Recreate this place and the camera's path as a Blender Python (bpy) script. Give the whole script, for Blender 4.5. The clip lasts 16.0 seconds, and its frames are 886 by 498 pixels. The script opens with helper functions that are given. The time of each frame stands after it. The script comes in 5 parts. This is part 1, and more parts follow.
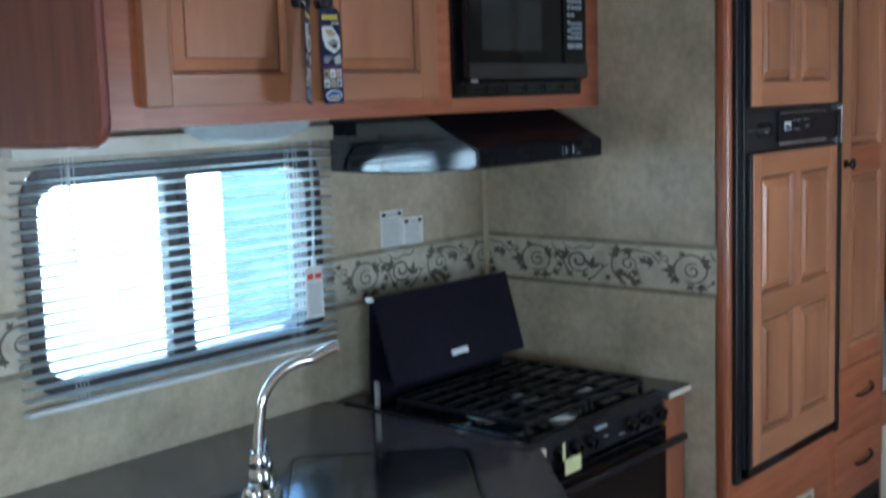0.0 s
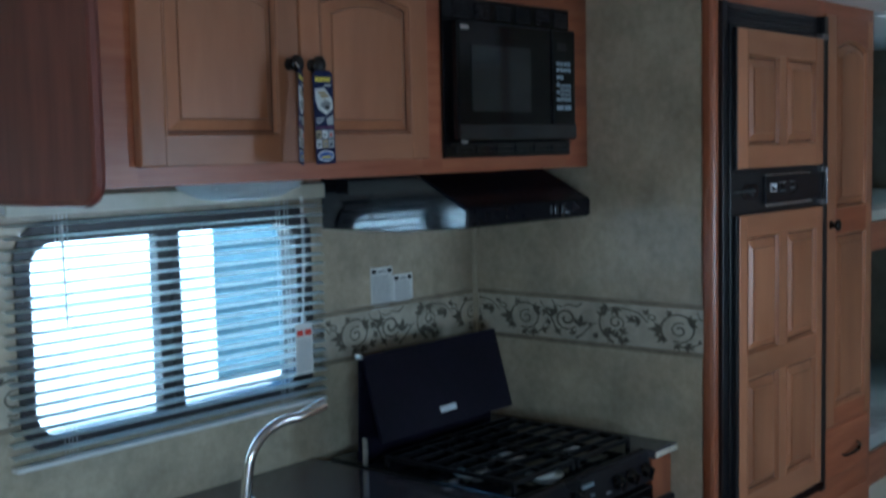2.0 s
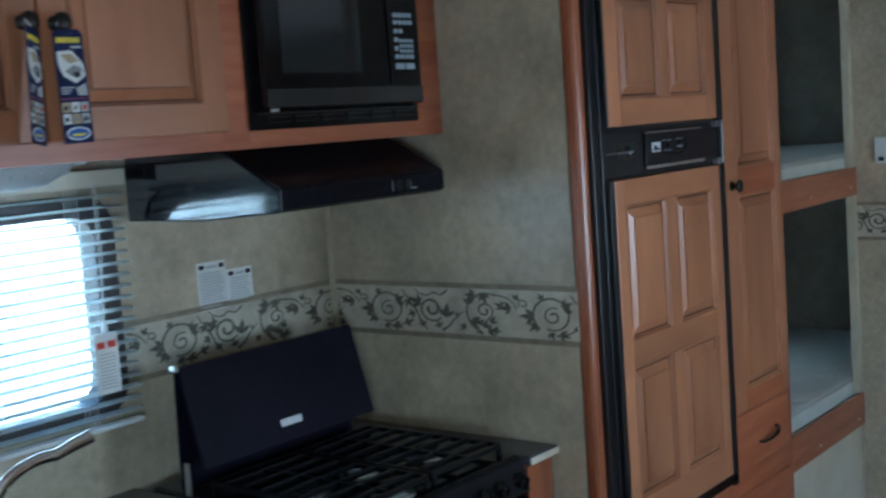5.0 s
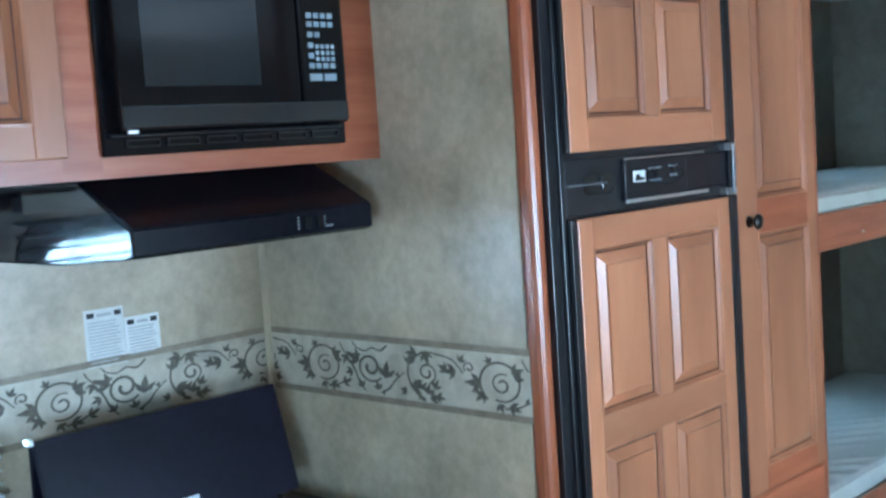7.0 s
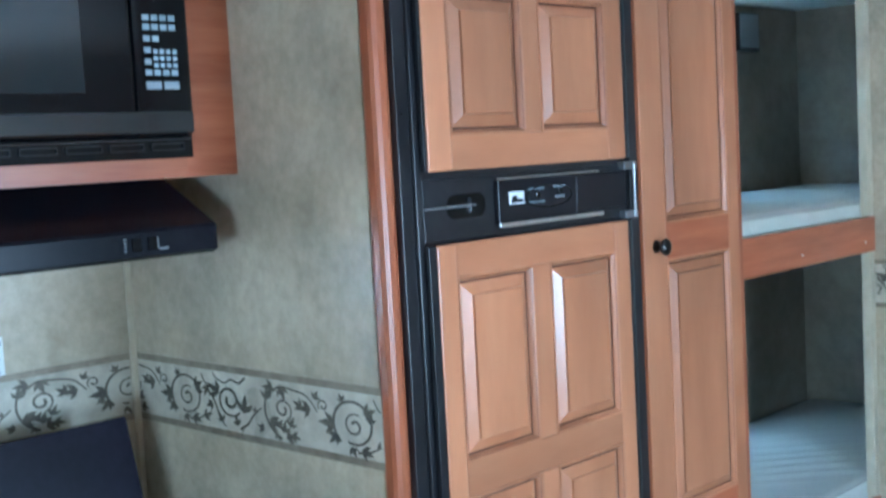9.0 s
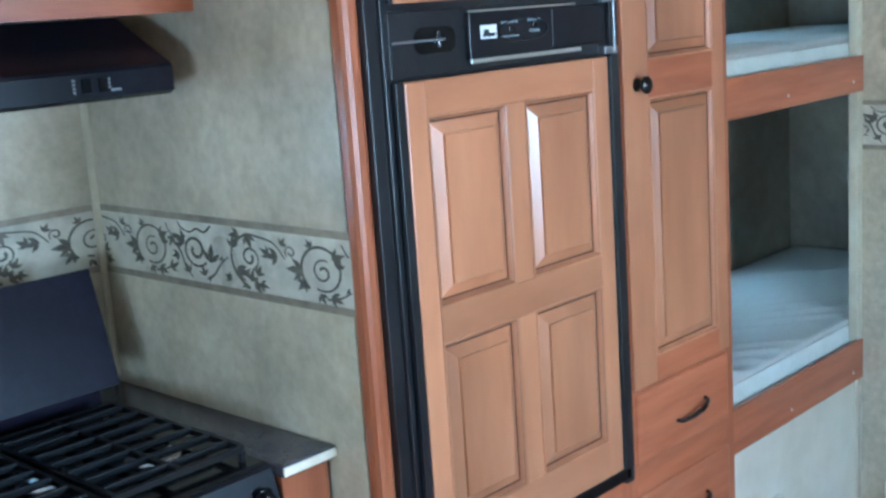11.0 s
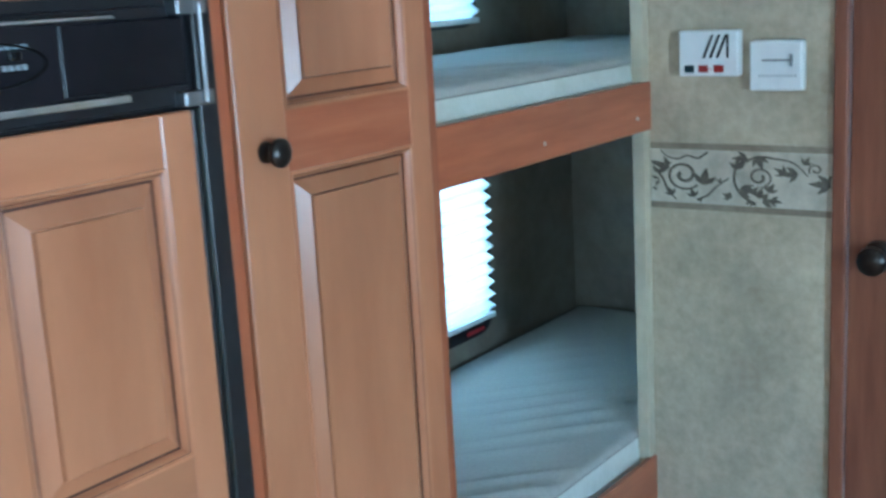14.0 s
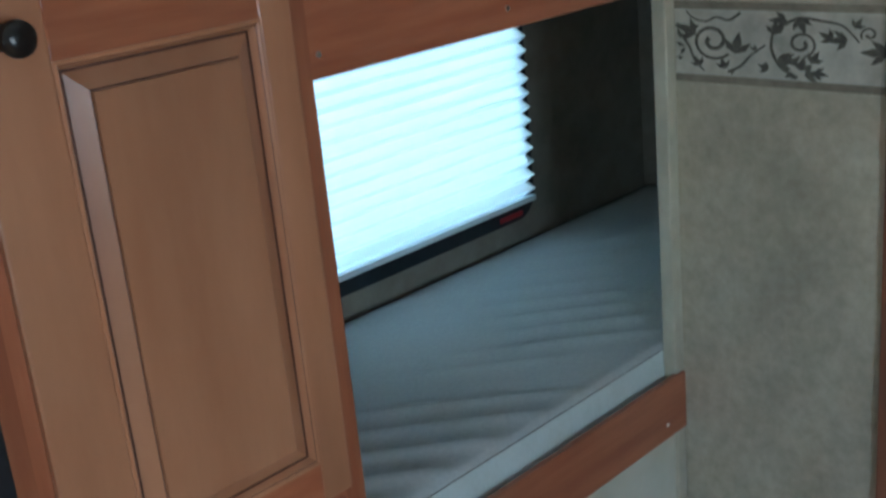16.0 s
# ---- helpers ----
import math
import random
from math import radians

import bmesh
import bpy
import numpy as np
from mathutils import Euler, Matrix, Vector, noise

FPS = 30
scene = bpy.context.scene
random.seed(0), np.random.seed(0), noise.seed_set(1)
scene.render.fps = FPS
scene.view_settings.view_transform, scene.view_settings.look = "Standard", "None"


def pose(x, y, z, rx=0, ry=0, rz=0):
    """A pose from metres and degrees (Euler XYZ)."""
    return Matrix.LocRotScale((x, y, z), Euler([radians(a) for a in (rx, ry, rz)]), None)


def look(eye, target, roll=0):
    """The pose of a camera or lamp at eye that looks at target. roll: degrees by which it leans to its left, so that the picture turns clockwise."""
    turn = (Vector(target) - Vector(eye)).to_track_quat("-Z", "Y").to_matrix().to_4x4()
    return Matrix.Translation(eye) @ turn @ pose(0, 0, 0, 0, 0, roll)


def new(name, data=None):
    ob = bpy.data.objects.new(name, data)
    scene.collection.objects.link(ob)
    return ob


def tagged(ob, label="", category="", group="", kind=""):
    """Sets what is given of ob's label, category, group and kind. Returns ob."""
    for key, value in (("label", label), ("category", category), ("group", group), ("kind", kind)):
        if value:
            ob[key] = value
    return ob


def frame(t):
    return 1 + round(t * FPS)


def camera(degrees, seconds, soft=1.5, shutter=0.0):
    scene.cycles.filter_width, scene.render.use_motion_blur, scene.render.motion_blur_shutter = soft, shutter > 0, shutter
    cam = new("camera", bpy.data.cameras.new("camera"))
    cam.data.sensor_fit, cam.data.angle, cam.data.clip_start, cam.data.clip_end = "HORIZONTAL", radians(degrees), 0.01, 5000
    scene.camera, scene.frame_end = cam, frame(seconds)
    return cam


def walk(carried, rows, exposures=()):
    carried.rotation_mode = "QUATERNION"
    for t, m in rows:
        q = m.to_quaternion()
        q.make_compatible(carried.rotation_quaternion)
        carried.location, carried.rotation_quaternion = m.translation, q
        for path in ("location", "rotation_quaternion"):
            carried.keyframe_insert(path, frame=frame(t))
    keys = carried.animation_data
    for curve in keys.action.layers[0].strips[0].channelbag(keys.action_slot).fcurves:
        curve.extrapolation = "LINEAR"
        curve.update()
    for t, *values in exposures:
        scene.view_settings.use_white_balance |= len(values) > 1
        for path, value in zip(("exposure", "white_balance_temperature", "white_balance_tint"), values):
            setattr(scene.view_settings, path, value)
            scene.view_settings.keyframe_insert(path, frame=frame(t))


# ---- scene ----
cam = camera(40.9, 16.0, soft=2.6, shutter=0.5)
PATH = [
    (0, (-2.704, -2.152, 1.681), (-1.198, -0.861, 1.425), -1.8),
    (0.5, (-2.719, -2.145, 1.705), (-1.199, -0.853, 1.563), -0.9),
    (1, (-2.724, -2.161, 1.712), (-1.203, -0.866, 1.618), -1.1),
    (1.5, (-2.724, -2.168, 1.712), (-1.204, -0.872, 1.603), -1.1),
    (2, (-2.72, -2.172, 1.702), (-1.196, -0.888, 1.53), -1.2),
    (2.5, (-2.711, -2.16, 1.679), (-1.19, -0.892, 1.403), -1.1),
    (3, (-2.714, -2.13, 1.668), (-1.171, -0.885, 1.404), 0.3),
    (3.5, (-2.703, -2.13, 1.648), (-1.148, -0.902, 1.369), -1.8),
    (4, (-2.601, -2.124, 1.653), (-1.082, -0.845, 1.417), -2.2),
    (4.5, (-2.403, -2.121, 1.671), (-0.88, -0.837, 1.488), -2.8),
    (5, (-2.21, -2.135, 1.658), (-0.655, -0.895, 1.452), -4.1),
    (5.2, (-2.154, -2.146, 1.653), (-0.588, -0.917, 1.465), -3.8),
    (7.3, (-1.512, -2.078, 1.667), (-0.105, -0.664, 1.527), -2.9),
    (7.5, (-1.441, -2.088, 1.674), (-0.054, -0.651, 1.567), -1.9),
    (8, (-1.325, -2.13, 1.676), (0.076, -0.706, 1.584), -1.4),
    (8.5, (-1.289, -2.138, 1.676), (0.135, -0.737, 1.573), -2.3),
    (9, (-1.277, -2.149, 1.663), (0.148, -0.756, 1.497), -3.1),
    (9.2, (-1.273, -2.153, 1.653), (0.153, -0.765, 1.451), -3.6),
    (11.3, (-1.166, -2.09, 1.61), (0.254, -0.748, 1.181), -4.3),
    (11.5, (-1.107, -2.028, 1.605), (0.365, -0.744, 1.175), -4.1),
    (12, (-0.976, -1.898, 1.616), (0.626, -0.771, 1.212), -4.5),
    (12.5, (-0.808, -1.843, 1.606), (0.819, -0.735, 1.255), -5.0),
    (13, (-0.587, -1.858, 1.621), (0.94, -0.612, 1.28), -3.3),
    (13.5, (-0.418, -1.836, 1.624), (1.104, -0.606, 1.214), -3.4),
    (14, (-0.246, -1.736, 1.617), (1.342, -0.597, 1.19), -3.2),
    (14.5, (-0.129, -1.686, 1.606), (1.48, -0.607, 1.112), -4.4),
    (15, (-0.005, -1.687, 1.593), (1.509, -0.494, 1.06), -5.7),
    (15.5, (0.166, -1.743, 1.598), (1.576, -0.45, 1.015), -3.8),
    (16, (0.255, -1.798, 1.571), (1.597, -0.461, 0.928), -5.5),
]
walk(cam, [(t, look(eye, aim, lean)) for t, eye, aim, lean in PATH],
     exposures=[(0, 2.95, 5200, 4), (0.5, 2.5, 5000, 2), (3, 2.05, 4780, -1), (4.5, 1.95, 4780, -1), (5, 2.6, 5000, 0), (7.3, 3.9, 4620, -1), (9, 4.05, 4580, -1), (12, 4.1, 4620, -2), (13, 4.0, 4580, -5),
                (14, 3.8, 4560, -6), (15, 3.4, 4700, -4), (15.5, 3.2, 4900, -3), (16, 2.8, 5000, -2)])

# ---- world and large lights ----
SUN_EL, SUN_ROT = 50, 200
world = bpy.data.worlds.new("world")
scene.world = world
world.use_nodes = True
sky = world.node_tree.nodes.new("ShaderNodeTexSky")
sky.sky_type, sky.sun_disc = "NISHITA", False
sky.sun_elevation, sky.sun_rotation = radians(SUN_EL), radians(SUN_ROT)
back = world.node_tree.nodes["Background"]
back.inputs["Strength"].default_value = 0.15
world.node_tree.links.new(sky.outputs["Color"], back.inputs["Color"])


def area(name, m, w, h, power, color):
    d = bpy.data.lights.new(name, "AREA")
    d.shape, d.size, d.size_y, d.energy, d.color = "RECTANGLE", w, h, power, color
    ob = new(name, d)
    ob.matrix_world = m
    return ob


sun = bpy.data.lights.new("sun", "SUN")
sun.energy, sun.angle, sun.color = 5.0, radians(0.5), (1.0, 0.95, 0.88)
sun_ob = new("sun", sun)
# the sun stands behind the far side of the caravan, over the roof
sun_ob.matrix_world = look((0, 0, 10), (-3.0, 6.0, 0))
DAY = (0.74, 0.88, 1.0)
area("window_daylight", look((-3.1, -2.96, 1.20), (-3.1, -1.5, 0.55)), 1.1, 0.5, 4.4, DAY)
area("aisle_window_daylight", look((0.35, -2.96, 1.26), (0.35, -1.5, 0.7)), 0.58, 0.62, 1.75, DAY)
area("bunk_daylight", look((1.95, 0.055, 0.97), (1.95, -1, 0.97)), 0.80, 0.44, 0.075, (0.93, 0.98, 1.0))
area("bunk_daylight", look((1.95, 0.055, 1.74), (1.95, -1, 1.74)), 0.80, 0.44, 0.075, (0.93, 0.98, 1.0))


# ---- materials ----
def material(name, base, rough=0.5, metal=0.0, second=None, scale=20.0, stretch=(1, 1, 1), bump=0.0, detail=6.0,
             fine=0.0, coat=0.0, spec=0.5, ramp=(0.35, 0.65), rough_var=0.08, blotch=0.35):
    m = bpy.data.materials.new(name)
    m.use_nodes = True
    n, l = m.node_tree.nodes, m.node_tree.links
    b = n["Principled BSDF"]
    b.inputs["Roughness"].default_value, b.inputs["Metallic"].default_value = rough, metal
    b.inputs["Coat Weight"].default_value, b.inputs["Coat Roughness"].default_value = coat, 0.24
    b.inputs["Specular IOR Level"].default_value = spec
    b.inputs["Base Color"].default_value = (*base, 1)
    if second is None:
        return m
    tc, mp, info = n.new("ShaderNodeTexCoord"), n.new("ShaderNodeMapping"), n.new("ShaderNodeObjectInfo")
    shift = n.new("ShaderNodeVectorMath")
    shift.operation = "SCALE"
    shift.inputs[0].default_value = (7, 5, 9)
    l.new(info.outputs["Random"], shift.inputs["Scale"])
    l.new(tc.outputs["Object"], mp.inputs["Vector"])
    l.new(shift.outputs["Vector"], mp.inputs["Location"])
    mp.inputs["Scale"].default_value = stretch
    no = n.new("ShaderNodeTexNoise")
    no.inputs["Scale"].default_value, no.inputs["Detail"].default_value, no.inputs["Roughness"].default_value = scale, detail, 0.6
    l.new(mp.outputs["Vector"], no.inputs["Vector"])
    cr = n.new("ShaderNodeValToRGB")
    cr.color_ramp.elements[0].position, cr.color_ramp.elements[1].position = ramp
    cr.color_ramp.elements[0].color, cr.color_ramp.elements[1].color = (*base, 1), (*second, 1)
    l.new(no.outputs["Fac"], cr.inputs["Fac"])
    no2 = n.new("ShaderNodeTexNoise")
    no2.inputs["Scale"].default_value, no2.inputs["Detail"].default_value = scale * 0.13, 3
    l.new(mp.outputs["Vector"], no2.inputs["Vector"])
    spread = n.new("ShaderNodeMapRange")
    spread.inputs["From Min"].default_value, spread.inputs["From Max"].default_value = 0.3, 0.7
    spread.inputs["To Min"].default_value, spread.inputs["To Max"].default_value = 0.2, 0.8
    l.new(no2.outputs["Fac"], spread.inputs["Value"])
    mix = n.new("ShaderNodeMix")
    mix.data_type, mix.blend_type = "RGBA", "OVERLAY"
    mix.inputs["Factor"].default_value = blotch
    l.new(cr.outputs["Color"], mix.inputs["A"])
    l.new(spread.outputs["Result"], mix.inputs["B"])
    l.new(mix.outputs["Result"], b.inputs["Base Color"])
    rr = n.new("ShaderNodeMapRange")
    rr.inputs["To Min"].default_value, rr.inputs["To Max"].default_value = max(rough - rough_var, 0.02), rough + rough_var
    l.new(no2.outputs["Fac"], rr.inputs["Value"])
    l.new(rr.outputs["Result"], b.inputs["Roughness"])
    if bump:
        bp = n.new("ShaderNodeBump")
        bp.inputs["Strength"].default_value, bp.inputs["Distance"].default_value = bump, 0.002
        l.new(no.outputs["Fac"], bp.inputs["Height"])
        l.new(bp.outputs["Normal"], b.inputs["Normal"])
    return m


def emitter(name, color, strength):
    m = bpy.data.materials.new(name)
    m.use_nodes = True
    b = m.node_tree.nodes["Principled BSDF"]
    b.inputs["Base Color"].default_value = (*color, 1)
    b.inputs["Emission Color"].default_value = (*color, 1)
    b.inputs["Emission Strength"].default_value = strength
    return m


GRAIN_UP, GRAIN_X = (1, 1, 0.10), (0.10, 1, 1)
M = {
    "maple": material("honey_maple", (0.350, 0.138, 0.060), 0.34, second=(0.455, 0.207, 0.100), blotch=0.55, scale=15, stretch=(1, 1, 0.22), ramp=(0.25, 0.75), bump=0.04, coat=0.25),
    "maple_x": material("honey_maple_across", (0.350, 0.138, 0.060), 0.34, second=(0.455, 0.207, 0.100), blotch=0.55, scale=15, stretch=(0.22, 1, 1), ramp=(0.25, 0.75), bump=0.04, coat=0.25),
    "frame_wood": material("cherry_print", (0.285, 0.080, 0.030), 0.34, second=(0.385, 0.130, 0.055), blotch=0.5, scale=34, stretch=GRAIN_UP, bump=0.05, coat=0.3),
    "frame_wood_x": material("cherry_print_across", (0.285, 0.080, 0.030), 0.34, second=(0.385, 0.130, 0.055), blotch=0.5, scale=34, stretch=GRAIN_X, bump=0.05, coat=0.3),
    "dark_cherry": material("dark_cherry", (0.155, 0.044, 0.032), 0.30, second=(0.215, 0.068, 0.048), scale=30, stretch=GRAIN_UP, bump=0.05, coat=0.3),
    "door_brown": material("brown_door", (0.17, 0.06, 0.032), 0.4, second=(0.24, 0.095, 0.05), scale=30, stretch=GRAIN_UP, bump=0.05),
    "glaze": material("dark_glaze", (0.085, 0.030, 0.015), 0.5),
    "paper": material("mottled_wallpaper", (0.412, 0.350, 0.242), 0.31, second=(0.530, 0.466, 0.342), scale=42, bump=0.05, detail=10, ramp=(0.32, 0.68), blotch=0.35),
    "paper_pale": material("pale_panel", (0.62, 0.57, 0.42), 0.5, second=(0.70, 0.65, 0.5), scale=9, bump=0.03),
    # beige darkened and warmed: the dim alcove's shade is put into the colour
    "bunk_paper_shaded": material("shaded_bunk_wallpaper", (0.215, 0.180, 0.130), 0.65, second=(0.275, 0.235, 0.175), scale=16, bump=0.05),
    "border": material("border_ground", (0.46, 0.42, 0.33), 0.29, second=(0.62, 0.575, 0.47), scale=22, bump=0.03, detail=9),
    "border_band": material("border_band", (0.215, 0.18, 0.125), 0.42, second=(0.30, 0.255, 0.18), scale=40),
    "scroll": material("scroll_print", (0.080, 0.070, 0.052), 0.55, second=(0.145, 0.125, 0.09), scale=60),
    "trim_beige": material("beige_trim", (0.50, 0.44, 0.31), 0.45, second=(0.58, 0.52, 0.38), scale=20),
    "ceiling": material("ceiling_panel", (0.80, 0.82, 0.80), 0.7, second=(0.85, 0.87, 0.85), scale=60, bump=0.12),
    "floor": material("wood_vinyl", (0.24, 0.12, 0.055), 0.4, second=(0.34, 0.18, 0.085), scale=16, stretch=(0.1, 1, 1), bump=0.05),
    "black": material("black_plastic", (0.007, 0.007, 0.009), 0.32, second=(0.012, 0.012, 0.014), scale=80, bump=0.03),
    "black_gloss": material("black_gloss", (0.004, 0.004, 0.005), 0.12, second=(0.006, 0.006, 0.007), scale=30, rough_var=0.03, spec=0.35),
    "black_satin": material("black_enamel", (0.005, 0.005, 0.007), 0.30, second=(0.008, 0.007, 0.010), scale=40, spec=0.3),
    "iron": material("cast_iron", (0.003, 0.003, 0.004), 0.42, second=(0.007, 0.007, 0.008), scale=200, bump=0.15, spec=0.25),
    "chin_gloss": material("chin_gloss", (0.020, 0.022, 0.024), 0.14, rough_var=0.03, spec=1.0),
    "smoked": material("smoked_glass", (0.02, 0.024, 0.026), 0.08, spec=0.7),
    "chrome": material("brushed_nickel", (0.62, 0.60, 0.57), 0.18, metal=1.0, second=(0.70, 0.68, 0.65), scale=200),
    "alu": material("aluminium", (0.66, 0.68, 0.68), 0.3, metal=1.0, second=(0.72, 0.74, 0.74), scale=120),
    "bronze": material("oiled_bronze", (0.02, 0.016, 0.014), 0.3, metal=0.6, second=(0.035, 0.028, 0.022), scale=60),
    "counter": material("dark_laminate", (0.052, 0.045, 0.055), 0.12, second=(0.094, 0.083, 0.097), scale=180, bump=0.012, rough_var=0.04, spec=0.7),
    "counter_edge": material("raw_edge", (0.60, 0.54, 0.42), 0.5, second=(0.68, 0.62, 0.5), scale=60),
    "white": material("white_plastic", (0.74, 0.76, 0.75), 0.35, second=(0.79, 0.8, 0.79), scale=40),
    "sticker": material("sticker_paper", (0.72, 0.74, 0.72), 0.5, second=(0.78, 0.79, 0.77), scale=50),
    "ink": material("grey_ink", (0.25, 0.26, 0.26), 0.6),
    "print_white": material("white_ink", (0.75, 0.78, 0.8), 0.5),
    "dark_red": material("dark_red_button", (0.30, 0.02, 0.02), 0.4),
    "red": material("red_ink", (0.62, 0.05, 0.03), 0.5),
    "blue": material("tag_blue", (0.008, 0.013, 0.055), 0.6, second=(0.012, 0.02, 0.08), scale=30, spec=0.2),
    "plum": material("tag_plum", (0.16, 0.03, 0.10), 0.45),
    "badge_blue": material("badge_blue", (0.03, 0.10, 0.38), 0.4),
    "yellow": material("tag_yellow", (0.75, 0.62, 0.06), 0.45),
    "valance": material("cream_valance", (0.68, 0.68, 0.55), 0.35, second=(0.74, 0.73, 0.61), scale=40),
    "fabric": material("grey_ticking", (0.46, 0.45, 0.40), 0.85, second=(0.48, 0.47, 0.42), scale=900, bump=0.06, blotch=0.1),
    "fabric_edge": material("cream_ticking", (0.60, 0.62, 0.54), 0.85, second=(0.64, 0.66, 0.58), scale=120, bump=0.15, blotch=0.15),
    "window_metal": material("dark_bronze_metal", (0.022, 0.017, 0.018), 0.35, second=(0.035, 0.028, 0.028), scale=90, bump=0.03),
    "hood_side": material("hood_gloss", (0.006, 0.006, 0.009), 0.10, second=(0.010, 0.010, 0.014), scale=60, rough_var=0.03, spec=1.0),
    "hood_black": material("hood_enamel", (0.005, 0.005, 0.008), 0.26, second=(0.008, 0.008, 0.011), scale=60, rough_var=0.03, spec=0.1),
    "cover_black": material("cover_enamel", (0.005, 0.004, 0.010), 0.34, second=(0.008, 0.006, 0.014), scale=60, spec=0.16),
    "key_grey": material("key_grey", (0.26, 0.31, 0.34), 0.5),
    "pale_ink": material("pale_grey_ink", (0.45, 0.47, 0.47), 0.6),
    "tan_ink": material("tan_ink", (0.42, 0.34, 0.2), 0.6),
    "teal": material("teal_button", (0.008, 0.028, 0.036), 0.4),
    "note": material("yellow_note", (0.66, 0.64, 0.30), 0.6, second=(0.72, 0.70, 0.38), scale=40),
    "siding_white": material("white_siding", (0.80, 0.83, 0.85), 0.4, second=(0.84, 0.87, 0.89), scale=4),
    "siding_pale": material("pale_stripe", (0.52, 0.60, 0.66), 0.5, second=(0.57, 0.65, 0.7), scale=6),
    "siding_blue": material("blue_grey_siding", (0.026, 0.052, 0.068), 0.6, second=(0.040, 0.075, 0.095), scale=6),
    "dull_metal": material("dull_metal", (0.3, 0.31, 0.32), 0.4, metal=1.0),
    # teal-grey tint stands for cool light reflected on black trim
    "highlight_metal": material("highlight_metal", (0.12, 0.15, 0.16), 0.32, metal=1.0),
    "gasket": material("white_gasket", (0.6, 0.6, 0.58), 0.6),
    "grass": material("outside_ground", (0.46, 0.45, 0.43), 0.9, second=(0.56, 0.55, 0.52), scale=3, bump=0.3),
    "steel_dark": material("dark_sink_cover", (0.020, 0.021, 0.025), 0.12, second=(0.030, 0.031, 0.036), scale=90, rough_var=0.04, spec=0.8),
}


def cloth(name, color, through_part):
    m = bpy.data.materials.new(name)
    m.use_nodes = True
    n, l = m.node_tree.nodes, m.node_tree.links
    d, t, mx = n.new("ShaderNodeBsdfDiffuse"), n.new("ShaderNodeBsdfTranslucent"), n.new("ShaderNodeMixShader")
    no = n.new("ShaderNodeTexNoise")
    no.inputs["Scale"].default_value = 300
    cr = n.new("ShaderNodeValToRGB")
    cr.color_ramp.elements[0].color = (*[c * 0.92 for c in color], 1)
    cr.color_ramp.elements[1].color = (*color, 1)
    l.new(no.outputs["Fac"], cr.inputs["Fac"])
    for s in (d, t):
        l.new(cr.outputs["Color"], s.inputs["Color"])
    mx.inputs["Fac"].default_value = through_part
    l.new(d.outputs["BSDF"], mx.inputs[1])
    l.new(t.outputs["BSDF"], mx.inputs[2])
    l.new(mx.outputs["Shader"], n["Material Output"].inputs["Surface"])
    return m


def glass(name, color, rough=0.0):
    m = bpy.data.materials.new(name)
    m.use_nodes = True
    b = m.node_tree.nodes["Principled BSDF"]
    b.inputs["Base Color"].default_value = (*color, 1)
    b.inputs["Transmission Weight"].default_value, b.inputs["Roughness"].default_value = 1.0, rough
    b.inputs["IOR"].default_value = 1.45
    return m


M["shade_cloth"] = cloth("pleated_cloth", (0.86, 0.9, 0.9), 0.65)
M["slat"] = cloth("white_slat", (0.93, 0.98, 0.99), 0.90)
M["pane"] = glass("window_glass", (0.82, 0.97, 1.0))
M["lens"] = glass("lamp_lens", (0.92, 0.97, 0.99), 0.3)
M["lens"].node_tree.nodes["Principled BSDF"].inputs["Transmission Weight"].default_value = 0.55
M["lamp_glow"] = emitter("lamp_glow", (0.93, 1.0, 0.98), 0.06)


# ---- building helpers ----
def origin_of(ob):
    v = Vector((0, 0, 0))
    while ob:
        v += ob.location
        ob = ob.parent
    return v


def part(name, bm, mat, parent=None, label="", smooth=False):
    """Link a bmesh given in world coordinates as one mesh under a thing."""
    if parent is not None:
        bmesh.ops.translate(bm, verts=bm.verts, vec=-origin_of(parent))
    bmesh.ops.recalc_face_normals(bm, faces=bm.faces)
    me = bpy.data.meshes.new(name)
    bm.to_mesh(me)
    bm.free()
    me.materials.append(M[mat])
    if smooth:
        me.shade_smooth()
        me.set_sharp_from_angle(angle=radians(40))
    ob = new(name, me)
    ob.parent = parent
    if label:
        ob["label"] = label
    return ob


def thing(name, loc, label, category, group="", kind=""):
    return tagged(new(name), label, category, group, kind) if loc is None else _at(tagged(new(name), label, category, group, kind), loc)


def _at(ob, loc):
    ob.location = loc
    return ob


def box(bm, x0, x1, y0, y1, z0, z1, bevel=0.0, seg=2):
    m = Matrix.Translation(((x0 + x1) / 2, (y0 + y1) / 2, (z0 + z1) / 2)) @ Matrix.Diagonal((abs(x1 - x0), abs(y1 - y0), abs(z1 - z0), 1))
    r = bmesh.ops.create_cube(bm, size=1, matrix=m)
    if bevel:
        es = list({e for v in r["verts"] for e in v.link_edges})
        bmesh.ops.bevel(bm, geom=es, offset=bevel, segments=seg, profile=0.5, affect="EDGES")
    return bm


def nb():
    return bmesh.new()


def pieces(name, mat, parent, *bs, bevel=0.0):
    """Each box a part of its own."""
    for b in bs:
        part(name, boxes(b, bevel=bevel), mat, parent)


def boxes(*bs, bevel=0.0):
    bm = nb()
    for b in bs:
        box(bm, *b, bevel=bevel)
    return bm


def to3(axis, u, v, w):
    """u, v lie in the plane across the axis, w along it."""
    return {"x": (w, u, v), "y": (u, w, v), "z": (u, v, w)}[axis]


